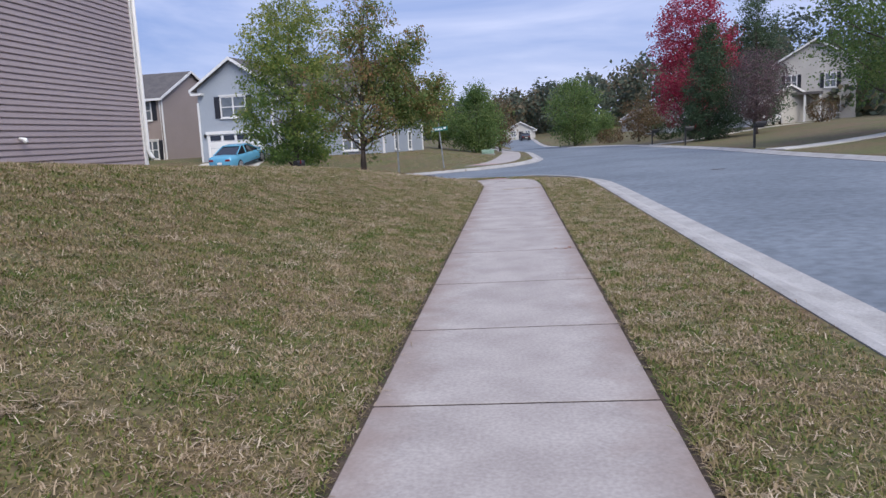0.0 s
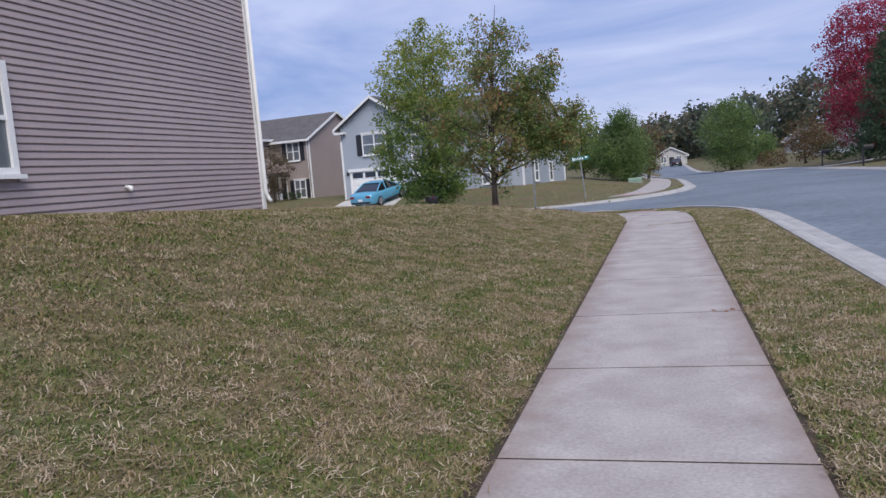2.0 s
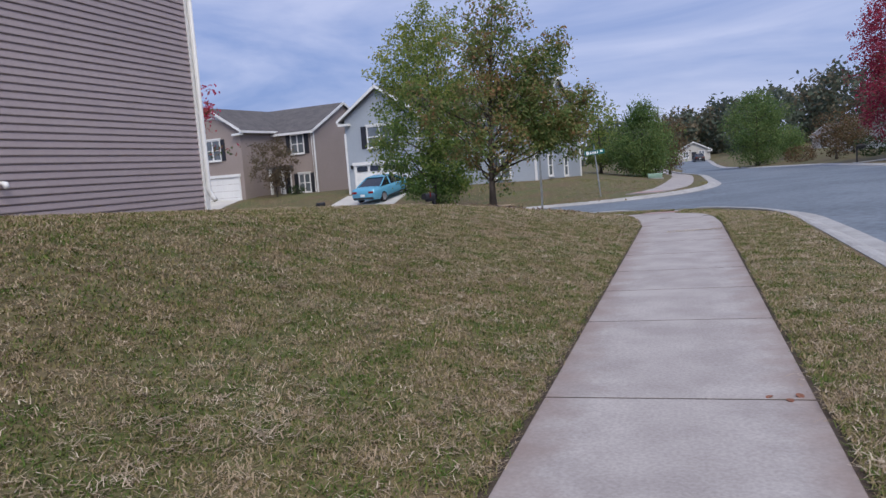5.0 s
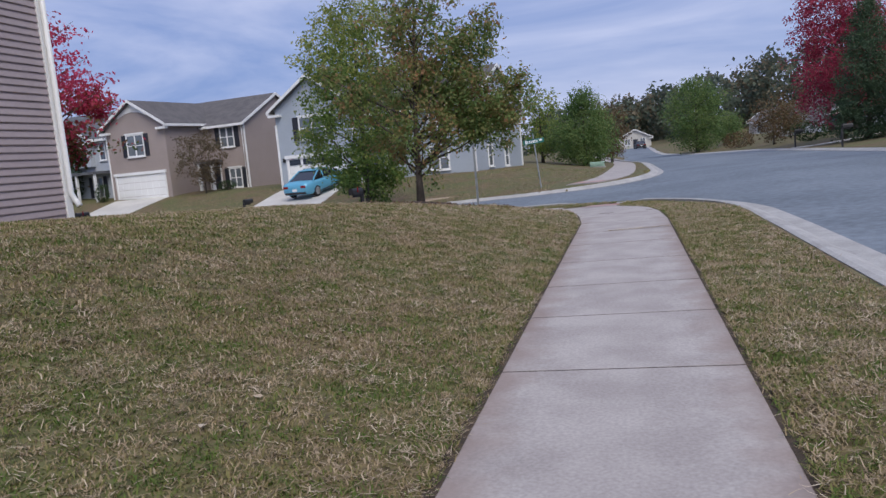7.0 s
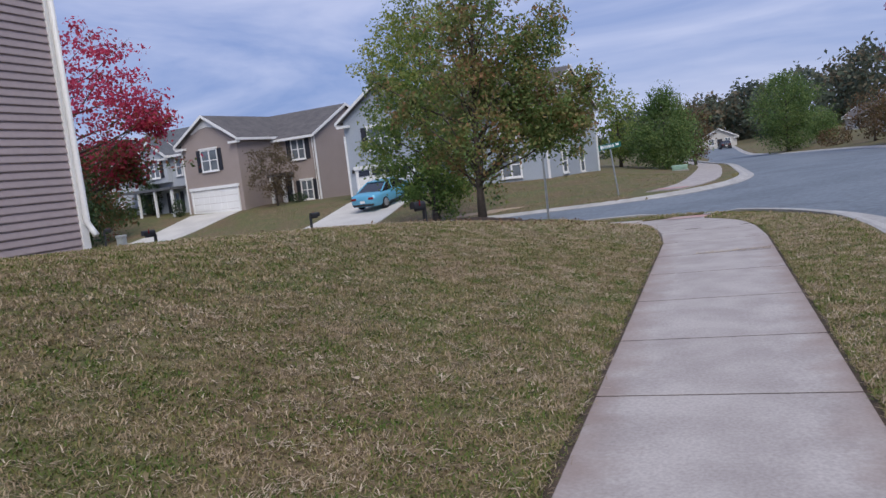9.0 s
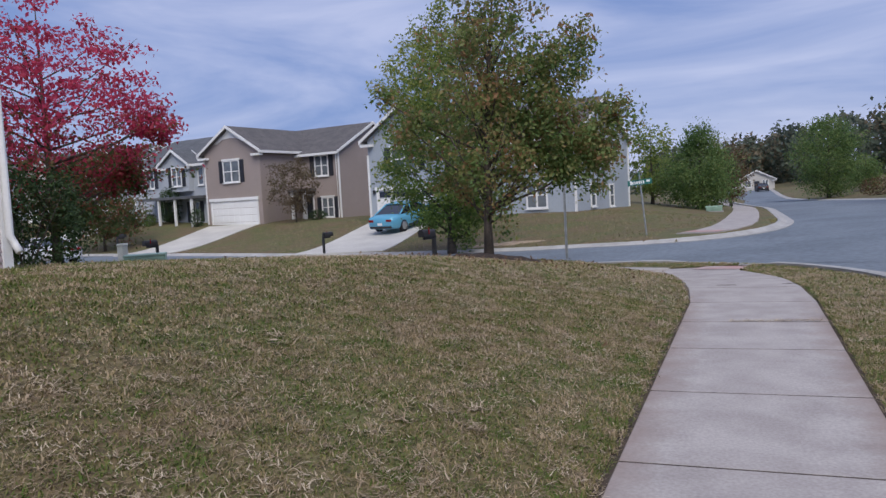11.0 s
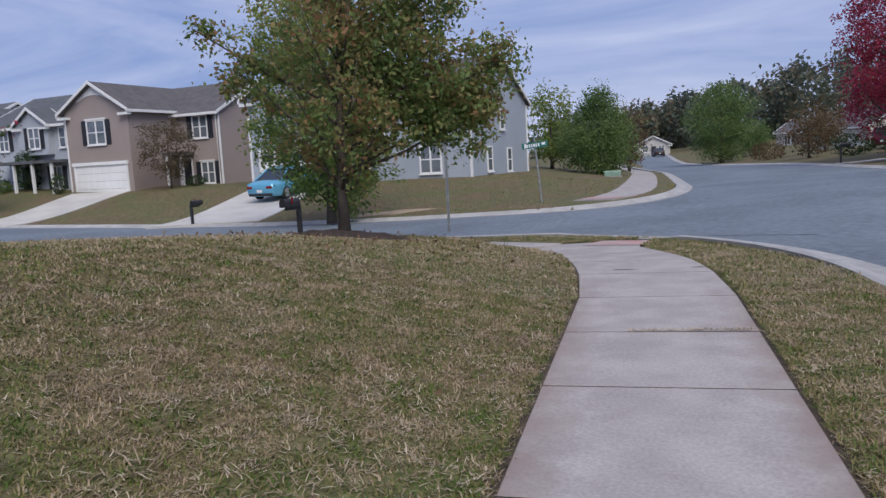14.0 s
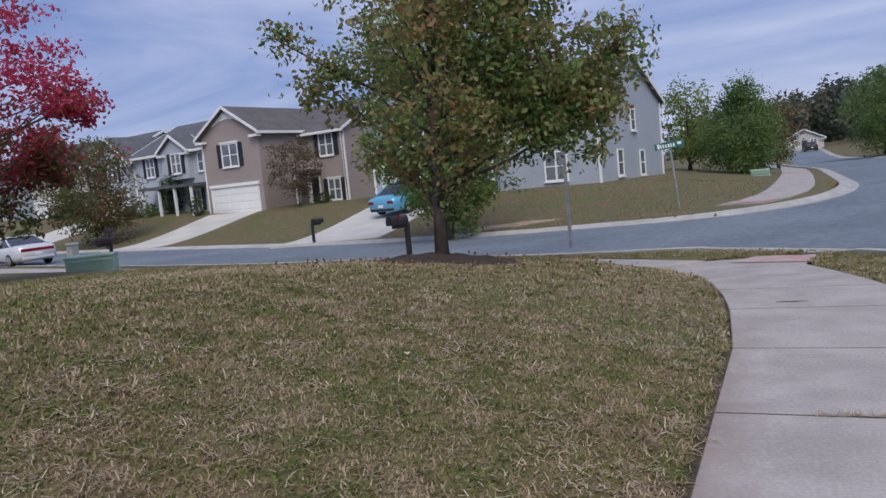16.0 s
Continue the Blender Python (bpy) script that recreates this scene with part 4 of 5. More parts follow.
def tree(name, x, y, height, radius, clear, env, leaf, material, label, seed, n_clumps=220, per=28, spread=0.3, trunk_r=0.12, limbs=14, z=None, lean=(0, 0), category="tree", gaps=0.25, steep=0.55, group="", bulges=(), flat=0.7):
    """Tapered trunk, rising limbs and a crown of single leaves gathered in clumps along the limbs."""
    rng = np.random.default_rng(seed)
    z = float(land(x, y)) - 0.03 if z is None else z
    root = empty(name, pose(x, y, z), label, category, group)
    ch = height - clear
    pts = [(lean[0] * t * t + 0.05 * math.sin(3 * t + seed) * height * 0.05, lean[1] * t * t + 0.04 * math.cos(4 * t + seed) * height * 0.05, height * 0.96 * t) for t in np.linspace(0, 1, 9)]
    rad = [trunk_r * (1.35 if i == 0 else 1.0) * (1 - 0.93 * (i / 8)) for i in range(9)]
    part("trunk", tube(bmesh.new(), pts, rad, 9), M_BARK, root, smooth=True)

    def axis_at(h):
        t = (clear + ch * h) / (height * 0.96) if height else 0
        t = min(max(t, 0), 1)
        i = min(int(t * 8), 7)
        return Vector(pts[i]).lerp(Vector(pts[i + 1]), t * 8 - i)

    bulge = rng.uniform(0.72, 1.16, (5, 9))

    def radius_at(h, a):
        i, k = h * 4, (a % (2 * math.pi)) / (2 * math.pi) * 9
        i0, k0 = min(int(i), 3), int(k) % 9
        fi, fk = i - i0, k - int(k)
        b = (bulge[i0, k0] * (1 - fk) + bulge[i0, (k0 + 1) % 9] * fk) * (1 - fi) + (bulge[i0 + 1, k0] * (1 - fk) + bulge[i0 + 1, (k0 + 1) % 9] * fk) * fi
        return radius * float(env(np.array(h))) * b

    cent = []
    for k in range(limbs):
        hh = 0.02 + 0.8 * (k + rng.uniform(0, 1)) / limbs
        a = k * 2.4 + rng.uniform(-0.4, 0.4)
        h0 = max(hh - steep * 0.3, -0.12)
        s = axis_at(max(h0, 0)) + Vector((0, 0, min(h0, 0) * ch * 0.4))
        r = radius_at(hh, a) * 0.93
        e = axis_at(hh) + Vector((math.cos(a) * r, math.sin(a) * r, 0.06 * ch))
        mid = s.lerp(e, 0.5) + Vector((0, 0, -0.03 * ch + rng.uniform(-0.1, 0.1)))
        r0 = max(trunk_r * 0.42 * (1 - 0.7 * hh), 0.012)
        part("limb", tube(bmesh.new(), [s, mid, e], [r0, r0 * 0.6, r0 * 0.18], 5), M_BARK, root, smooth=True)
        for _ in range(7):
            t = rng.uniform(0.35, 1.0) ** 0.8
            p = s.lerp(mid, t * 2) if t < 0.5 else mid.lerp(e, t * 2 - 1)
            cent.append(p + Vector(rng.normal(0, 0.15 * radius, 3)))
    for dx, dy, dz, br in bulges:
        e = Vector((dx, dy, dz))
        s = axis_at(max((dz - 1.2 - clear) / ch, 0))
        part("limb", tube(bmesh.new(), [s, s.lerp(e, 0.55) + Vector((0, 0, -0.1)), e + Vector((dx, dy, 0.6)) * 0.08], [trunk_r * 0.4, trunk_r * 0.25, 0.008], 5), M_BARK, root, smooth=True)
        for _ in range(int(85 * br * br)):
            u = rng.normal(size=3)
            cent.append(e + Vector(u / np.linalg.norm(u) * br * rng.uniform(0.1, 1) ** 0.5))
    n_clumps = max(n_clumps, len(cent))
    while len(cent) < n_clumps:
        hh, a = rng.uniform(0, 1), rng.uniform(0, 2 * math.pi)
        if rng.uniform() > 0.12 + float(env(np.array(hh))):
            continue
        rr = radius_at(hh, a) * rng.uniform(0.05, 1.0) ** 0.5
        p = axis_at(hh) + Vector((math.cos(a) * rr, math.sin(a) * rr, rng.normal(0, 0.03) * ch))
        if noise.noise(p * (1.7 / max(radius, 0.5) * 1.3) + Vector((seed, 0, 0))) < -gaps:
            continue
        cent.append(p)
    C = np.array([tuple(c) for c in cent])
    m = len(C)
    sp = spread * rng.uniform(0.5, 1.25, m)
    allp = np.repeat(C, per, 0) + np.clip(rng.normal(size=(m * per, 3)), -1.5, 1.5) * np.repeat(sp, per)[:, None] * np.array([1, 1, flat])
    crown = leaves_mesh("crown", allp, leaf, rng, material)
    crown.parent = root
    return root


tree("pear_tree", -4.72, 20.3, 6.3, 1.45, 1.0, env_pear, 0.09, L_PEAR, "young pear tree turning orange, in a mulch ring", 11, 540, 46, 0.18, 0.085, 34, gaps=0.02, lean=(0.36, 0.15),
     bulges=((1.55, 0.7, 2.55, 0.95), (1.75, 0.8, 1.85, 0.65), (0.7, 0.3, 3.0, 0.8), (1.2, 0.55, 2.1, 0.75), (2.0, 0.9, 2.25, 0.55), (2.45, 1.05, 2.8, 0.4), (1.35, 0.6, 3.5, 0.75), (1.7, 0.7, 4.2, 0.4), (-1.2, -0.5, 2.6, 0.45), (-1.75, -0.8, 3.3, 0.26)))
tree("oak_tree", -10.9, 33.9, 9.6, 2.75, 0.9, env_round, 0.13, L_OAK, "tall yellow-green tree beside the driveway", 5, 620, 52, 0.28, 0.15, 28, gaps=0.08)
tree("maple_tree", -19.0, 22.5, 8.3, 3.6, 1.4, env_vase, 0.14, L_RED, "spreading maple turning crimson over the kerb", 8, 440, 42, 0.30, 0.14, 34, gaps=-0.08, flat=0.4, bulges=((1.2, 1.8, 2.9, 0.75), (1.8, 2.4, 4.4, 0.6)))
tree("maple_tree", -39.4, 43.4, 6.6, 3.2, 1.0, env_round, 0.17, L_TURN, "small maple half green, half rust red, on the far lawn", 61, 330, 40, 0.38, 0.09, 20, gaps=0.12)
tree("crape_myrtle", -29.0, 50.4, 4.8, 1.75, 1.0, env_round, 0.15, L_MYRT, "thin bronze crape myrtle before the beige house", 21, 60, 22, 0.26, 0.05, 20, gaps=0.0)
tree("maple_tree", -2.9, 60, 5.7, 3.1, 0.4, env_pear, 0.15, L_GREEN, "dense green tree at the corner lot's edge", 31, 420, 44, 0.42, 0.15, 12, gaps=0.3)
tree("maple_tree", -6.4, 63, 6.0, 1.8, 0.6, env_round, 0.2, L_OAK, "yellowing tree behind the corner house", 33, 140, 26, 0.42, 0.12, 10)
tree("maple_tree", -1.2, 74, 5.5, 1.8, 0.8, env_round, 0.2, L_RUST, "rust-brown tree beyond the corner lot", 35, 130, 24, 0.42, 0.12, 10)
tree("maple_tree", 8.6, 100, 8.8, 3.8, 0.6, env_round, 0.22, L_GREEN, "broad green tree on the far bend", 37, 380, 40, 0.6, 0.2, 12, gaps=0.3)
tree("maple_tree", 13.3, 108, 4.4, 2.0, 0.5, env_round, 0.24, L_GREEN, "rounded green tree on the far bend", 38, 130, 24, 0.5, 0.12, 10)
tree("maple_tree", 15.0, 61.0, 11.6, 3.4, 1.6, env_round, 0.17, L_CRIM, "tall crimson maple across the main street", 41, 440, 60, 0.45, 0.2, 18, gaps=0.1)
tree("cypress_tree", 14.6, 54, 8.5, 2.7, 0.2, env_cone, 0.13, L_DARK, "dense dark conical evergreen", 43, 620, 44, 0.3, 0.14, 10, gaps=0.6)
tree("spruce_tree", 20.4, 62, 12.2, 3.4, 0.6, env_cone, 0.14, L_DARK, "tall dark spruce behind the evergreen", 45, 440, 44, 0.32, 0.16, 26, gaps=0.15)
tree("plum_tree", 16.9, 50.5, 5.8, 1.75, 1.1, env_round, 0.1, L_PURP, "purple-leaved plum tree on the far lawn", 47, 300, 44, 0.32, 0.1, 18, gaps=0.3)
tree("maple_tree", 16.7, 30.2, 10.5, 4.2, 1.7, env_round, 0.13, L_GREEN, "leafy green tree across the main street", 49, 620, 56, 0.40, 0.17, 22, gaps=0.15)
tree("maple_tree", 13.6, 79, 4.4, 2.2, 0.8, env_round, 0.2, L_RUST, "rust-coloured small tree across the street", 51, 120, 24, 0.42, 0.1, 10)
tree("maple_tree", 16.8, 88, 5.2, 2.2, 0.8, env_round, 0.2, L_RUST, "brown-green tree beside the far houses", 53, 120, 24, 0.42, 0.1, 10)


def shrub(x, y, w, hgt, material, seed, label, n=900, leaf=0.09, z=None):
    rng = np.random.default_rng(seed)
    z = float(land(x, y)) if z is None else z
    root = empty("shrub", pose(x, y, z - 0.02), label, "shrub")
    bm = bmesh.new()
    for k in range(6):
        a = k * 1.05 + rng.uniform(0, 0.4)
        tube(bm, [(0.04 * math.cos(a), 0.04 * math.sin(a), 0), (0.32 * w * math.cos(a), 0.32 * w * math.sin(a), hgt * 0.75)], [0.03, 0.008], 5)
    part("stem", bm, M_BARK, root)
    u = rng.normal(size=(n, 3))
    u /= np.linalg.norm(u, axis=1, keepdims=True)
    lump = 1 + 0.18 * np.sin(u[:, :1] * 5 + seed) * np.cos(u[:, 1:2] * 6)
    p = u * lump * rng.uniform(0.55, 1.0, (n, 1)) ** 0.5 * np.array([w / 2, w / 2, hgt / 2]) + np.array([0, 0, hgt / 2])
    p[:, 2] = np.maximum(p[:, 2], 0.04)
    c = leaves_mesh("foliage", p, leaf, rng, material)
    c.parent = root
    return root


shrub(-17.1, 19.9, 3.4, 2.9, L_SHRUB, 3, "large dark evergreen shrub at the lawn's edge", 5000, 0.11)
shrub(-19.6, 20.4, 2.8, 2.6, L_SHRUB, 4, "large dark evergreen shrub at the lawn's edge", 5000, 0.11)
shrub(-41.6, 52.2, 2.0, 2.9, L_SHRUB, 6, "tall clipped shrub beside the pale porch", 2500, 0.13)
shrub(-44.6, 51.8, 2.4, 1.1, L_SHRUB, 7, "low dark hedge shrub", 1500, 0.12)
shrub(-43.2, 51.4, 1.2, 0.8, L_OAK, 9, "low yellow-green shrub beside the porch", 600, 0.1)
shrub(-37.6, 50.4, 1.0, 1.4, L_SHRUB, 10, "narrow dark shrub beside the beige garage", 800, 0.1)
shrub(-28.0, 51.6, 1.4, 0.7, L_SHRUB, 12, "low shrub under the beige house window", 700, 0.1)
shrub(-51.5, 54.0, 2.6, 1.2, L_SHRUB, 13, "clipped dark hedge before the cream house", 1500, 0.13)
shrub(-55.5, 54.0, 2.6, 1.2, L_SHRUB, 15, "clipped dark hedge before the cream house", 1500, 0.13)
shrub(25.0, 60.0, 2.4, 2.0, L_RUST, 16, "rounded bronze shrub before the porch", 1500, 0.14)
shrub(12.0, 90.0, 3.4, 1.8, L_RUST, 17, "rust-red shrub at the bend", 1000, 0.2)
shrub(15.0, 71.0, 3.0, 1.7, L_SHRUB, 18, "dark green shrub across the street", 1000, 0.18)
shrub(-16.6, 46.6, 1.5, 1.0, L_SHRUB, 19, "dark shrub beside the driveway", 900, 0.1)
shrub(-14.6, 46.4, 1.5, 1.0, L_SHRUB, 20, "dark shrub under the porch", 900, 0.1)


# ---- far woods ----
def woods(name, x0, x1, y0, y1, zlo, zhi, n, seed, base=-1.5):
    rng = np.random.default_rng(seed)
    cs = []
    for _ in range(n):
        x, y = rng.uniform(x0, x1), rng.uniform(y0, y1)
        t = (x - x0) / (x1 - x0)
        top = (zlo + (zhi - zlo) * t) * rng.uniform(0.72, 1.08)
        r = rng.uniform(3.0, 5.5)
        m = 440
        u = rng.normal(size=(m, 3))
        u /= np.linalg.norm(u, axis=1, keepdims=True)
        p = u * rng.uniform(0.45, 1, (m, 1)) ** 0.4 * np.array([r, r, (top - base) * 0.5]) + np.array([x, y, base + CANT * x + (top - base) * 0.5])
        p += 0.5 * np.sin(p * 1.3 + x)
        cs.append(p)
    ob = leaves_mesh(name, np.concatenate(cs), 1.05, rng, L_WOOD)
    return tagged(ob, "dark autumn wood on the rise beyond the houses", "wood", kind="stuff")


woods("far_wood", -22, 12, 180, 230, 11, 14, 46, 1)
woods("far_wood", 12, 75, 150, 215, 13, 26, 70, 2)
woods("far_wood", 60, 190, 110, 230, 22, 26, 80, 6)
woods("far_wood", -110, -20, 95, 150, 5, 6, 60, 3)
woods("far_wood", -160, -75, 60, 110, 7, 6, 50, 4)
woods("far_wood", 32, 60, 40, 120, 8, 10, 40, 5)


# ---- mailboxes, signs, utility boxes ----
def mailbox(x, y, face, label, z=None, h=1.05):
    z = float(land(x, y)) - 0.02 if z is None else z
    root = empty("mailbox", pose(x, y, z, 0, 0, face), label, "mailbox", group="kerbside mailboxes")
    part("post", boxes((-0.05, 0.05, -0.05, 0.05, 0, h), bevel=0.008), M_BLACK, root)
    part("arm", boxes((-0.045, 0.045, -0.42, -0.052, h - 0.09, h - 0.01), bevel=0.006), M_BLACK, root)
    part("finial", boxes((-0.035, 0.035, -0.035, 0.035, h + 0.001, h + 0.14), bevel=0.02), M_BLACK, root)
    prof = [(0.10 * math.cos(a), 0.11 + 0.10 * math.sin(a)) for a in np.linspace(0, math.pi, 9)] + [(-0.10, 0.0), (0.10, 0.0)]
    body = part("box", prism(prof, -0.50, -0.02), M_BLACK, root, m=pose(0, 0, h + 0.002 - 0.012))
    part("lid", prism([(x_ * 1.06, z_ * 1.04) for x_, z_ in prof], -0.53, -0.503), M_BLACK, body)
    part("flag", boxes((0.103, 0.112, -0.32, -0.28, 0.08, 0.26)), M_TAIL, body)
    return root


mailbox(-18.75, 37.05, 160, "black mailbox on a post at the far kerb", z=-1.01)
mailbox(-8.38, 26.14, -20, "black mailbox on a post at the near kerb", z=-0.58, h=1.08)
mailbox(-21.1, 28.75, -20, "black mailbox beside the green utility box")
mailbox(-35.8, 41.0, 160, "black mailbox on a post at the far kerb")
mailbox(11.45, 33.4, 90, "black mailbox across the main street")
mailbox(11.45, 47.6, 90, "black mailbox across the main street")
mailbox(11.2, 58.0, 90, "black mailbox across the main street")

root = empty("stop_sign", pose(-4.45, 25.8, -0.21), "steel-post stop sign seen edge-on", "road sign")
part("post", boxes((-0.03, 0.03, -0.022, 0.022, 0, 2.55)), M_STEEL, root)
oct_ = [(0.38 * math.cos(math.pi / 8 + k * math.pi / 4), 2.2 + 0.38 * math.sin(math.pi / 8 + k * math.pi / 4)) for k in range(8)]
part("plate", prism(oct_, -0.004, 0.004), M_STEEL, root, m=pose(-0.036, 0, 0, 0, 0, -76))

sx, sy = -3.5, 35.0
root = empty("street_name_sign", pose(sx, sy, float(land(sx, sy)) - 0.05, 0, -5, 0), "green street name sign on a steel post", "road sign")
ph = 2.2 + CANT * sx - float(land(sx, sy))
part("post", tube(bmesh.new(), [(0, 0, 0), (0, 0, ph)], [0.032, 0.032], 8), M_STEEL, root)
blade = part("name_blade", boxes((-0.44, 0.44, -0.006, 0.006, -0.10, 0.10), bevel=0.004), M_SIGN, root, "green name blade with pale lettering", m=pose(0, -0.04, ph - 0.30, 0, 0, 8))
for k, w in enumerate((0.09, 0.06, 0.06, 0.06, 0.07, 0.05, 0.06)):
    x0 = -0.36 + k * 0.078
    part("lettering_bar", boxes((x0, x0 + w * 0.8, -0.010, -0.0065, -0.06 if k else -0.07, 0.05 if k else 0.08)), M_WHITE, blade)
part("lettering_bar", boxes((0.24, 0.36, -0.010, -0.0065, -0.02, 0.06)), M_WHITE, blade)
part("cross_blade", boxes((-0.40, 0.40, -0.006, 0.006, -0.09, 0.09), bevel=0.004), M_SIGN, root, m=pose(0, 0.0, ph - 0.02, 0, 0, 95))


def utility_box(x, y, rot, w, d, h, label, z=None):
    z = float(land(x, y)) if z is None else z
    root = empty("utility_box", pose(x, y, z, 0, 0, rot), label, "utility box")
    part("pad", boxes((-w / 2 - 0.08, w / 2 + 0.08, -d / 2 - 0.08, d / 2 + 0.08, -0.2, 0.04)), M_KERB, root)
    part("body", boxes((-w / 2, w / 2, -d / 2, d / 2, 0.041, h - 0.08), bevel=0.02), M_GREENB, root)
    part("lid", boxes((-w / 2 - 0.02, w / 2 + 0.02, -d / 2 - 0.02, d / 2 + 0.02, h - 0.079, h), bevel=0.02), M_GREENB, root)
    for k in range(5):
        zz = 0.09 + (h - 0.2) * k / 5
        part("rib", boxes((-w / 2 + 0.03, w / 2 - 0.03, -d / 2 - 0.025, -d / 2 - 0.002, zz, zz + (h - 0.2) / 9)), M_GREENB, root)
    return root


utility_box(-20.3, 27.3, 38, 1.4, 0.8, 0.62, "low ribbed pale green utility box in the grass strip")
utility_box(-1.9, 56.0, 0, 0.95, 0.6, 0.36, "small pale green utility box by the far footpath")
root = empty("utility_pedestal", pose(-22.4, 28.3, float(land(-22.4, 28.3))), "pale square cable pedestal behind the green box", "utility box")
part("body", boxes((-0.14, 0.14, -0.14, 0.14, -0.05, 1.0), bevel=0.02), M_PEDEST, root)
part("cap", boxes((-0.16, 0.16, -0.16, 0.16, 1.001, 1.1), bevel=0.03), M_PEDEST, root)


# ---- cars ----
def car(x, y, heading, paint, label, z, length=4.75, width=1.84, height=1.43, band=False, wagon=False):
    """A saloon, nose towards +x before it is turned to its heading."""
    hx, hy = math.cos(radians(heading)) * 1.4, math.sin(radians(heading)) * 1.4
    climb = 0.0 if x < -25 else math.degrees(math.atan2(float(land(x + hx, y + hy)) - float(land(x - hx, y - hy)), 2.8))
    root = empty("car", pose(x, y, z, 0, -climb, heading), label, "car")
    L, W = length / 2, width / 2
    st = ((-L, 0.46, 0.86, 0.80), (-L + 0.12, 0.30, 0.97, 0.92), (-L + 0.75, 0.22, 1.0, 0.99), (-0.9, 0.2, 0.95, 1.0), (0.6, 0.2, 0.93, 1.0), (1.1, 0.2, 0.90, 0.99), (L - 0.75, 0.22, 0.80, 0.97), (L - 0.2, 0.26, 0.68, 0.88), (L, 0.36, 0.56, 0.72))
    bm = bmesh.new()
    rows = []
    for sx_, z0, z1, k in st:
        w = W * k
        sec = [(-w * 0.90, z0), (-w, z0 + 0.14), (-w, z1 - 0.22), (-w * 0.93, z1 - 0.03), (-w * 0.7, z1), (0, z1 + 0.015), (w * 0.7, z1), (w * 0.93, z1 - 0.03), (w, z1 - 0.22), (w, z0 + 0.14), (w * 0.90, z0)]
        rows.append([bm.verts.new((sx_, yy, zz)) for yy, zz in sec])
    for a, b in zip(rows, rows[1:]):
        for k in range(len(a)):
            j = (k + 1) % len(a)
            bm.faces.new((a[k], a[j], b[j], b[k]))
    bm.faces.new(rows[0])
    bm.faces.new(rows[-1][::-1])
    part("body", bm, paint, root, smooth=True)
    tail = -L + (0.12 if wagon else 0.75)
    pts = ((tail, 0.99), (tail + (0.25 if wagon else 0.95), height - 0.04), (0.15, height), (1.25, 0.92))
    bm = bmesh.new()
    lo = [(tail, 0.97), (-0.5, 0.94), (0.4, 0.92), (1.35, 0.89)]
    rr = []
    for (bx0, bz), (tx, tz) in zip(lo, pts):
        rr.append([bm.verts.new(p) for p in ((bx0, -W * 0.92, bz), (tx, -W * 0.70 if tz > 1.1 else -W * 0.86, tz), (tx, W * 0.70 if tz > 1.1 else W * 0.86, tz), (bx0, W * 0.92, bz))])
    for a, b in zip(rr, rr[1:]):
        for k in range(3):
            bm.faces.new((a[k], a[k + 1], b[k + 1], b[k]))
    part("glasshouse", bm, M_CARGL, root, "dark tinted windows")
    x1, x2 = pts[1][0], pts[2][0]
    part("roof", boxes((x1 - 0.04, x2 + 0.08, -W * 0.72, W * 0.72, height - 0.035, height + 0.025), bevel=0.025), paint, root)
    for sgn in (-1, 1):
        for xa, za, xb, zb in ((tail + 0.02, 0.98, x1, height - 0.02), (-0.45, 0.93, -0.35, height - 0.01), (1.32, 0.9, x2 + 0.04, height - 0.02)):
            part("pillar", tube(bmesh.new(), [(xa, sgn * W * 0.925, za), (xb, sgn * W * 0.715, zb)], [0.045, 0.04], 6), paint, root)
        part("mirror", boxes((0.92, 1.1, min(sgn * W, sgn * (W + 0.18)), max(sgn * W, sgn * (W + 0.18)), 0.92, 1.06), bevel=0.03), paint, root)
        part("sill_trim", boxes((-1.0, 1.0, min(sgn * W, sgn * (W + 0.012)), max(sgn * W, sgn * (W + 0.012)), 0.24, 0.32)), M_BLACK, root)
        for xa in (-0.75, 0.28):
            part("door_handle", boxes((xa, xa + 0.2, min(sgn * W, sgn * (W + 0.03)), max(sgn * W, sgn * (W + 0.03)), 0.78, 0.82)), paint, root)
        if not band:
            part("tail_lamp", boxes((-L - 0.012, -L + 0.12, min(sgn * 0.42, sgn * W * 0.82), max(sgn * 0.42, sgn * W * 0.82), 0.70, 0.84), bevel=0.02), M_TAIL, root, "dark red tail lamp")
        part("headlamp", boxes((L - 0.16, L + 0.01, min(sgn * 0.4, sgn * W * 0.74), max(sgn * 0.4, sgn * W * 0.74), 0.5, 0.6), bevel=0.02), M_WHITE, root)
        for wx in (-L + 0.98, L - 0.92):
            bm = bmesh.new()
            tube(bm, [(0, -0.11, 0), (0, -0.08, 0), (0, 0.08, 0), (0, 0.11, 0)], [0.29, 0.33, 0.33, 0.29], 24)
            wheel = part("wheel", bm, M_TYRE, root, m=pose(wx, sgn * (W - 0.10), 0.33))
            bm = bmesh.new()
            tube(bm, [(0, sgn * 0.112, 0), (0, sgn * 0.13, 0)], [0.225, 0.20], 20)
            for k in range(5):
                a = k * 2 * math.pi / 5
                tube(bm, [(0, sgn * 0.132, 0), (0.2 * math.cos(a), sgn * 0.132, 0.2 * math.sin(a))], [0.03, 0.022], 5)
            part("rim", bm, M_RIM, wheel)
    if band:
        part("tail_lamp", boxes((-L - 0.012, -L + 0.1, -W * 0.80, W * 0.80, 0.70, 0.84), bevel=0.02), M_TAIL, root, "full-width dark red tail lamp")
    part("number_plate", boxes((-L - 0.02, -L - 0.013, -0.16, 0.16, 0.52, 0.66)), M_WHITE, root)
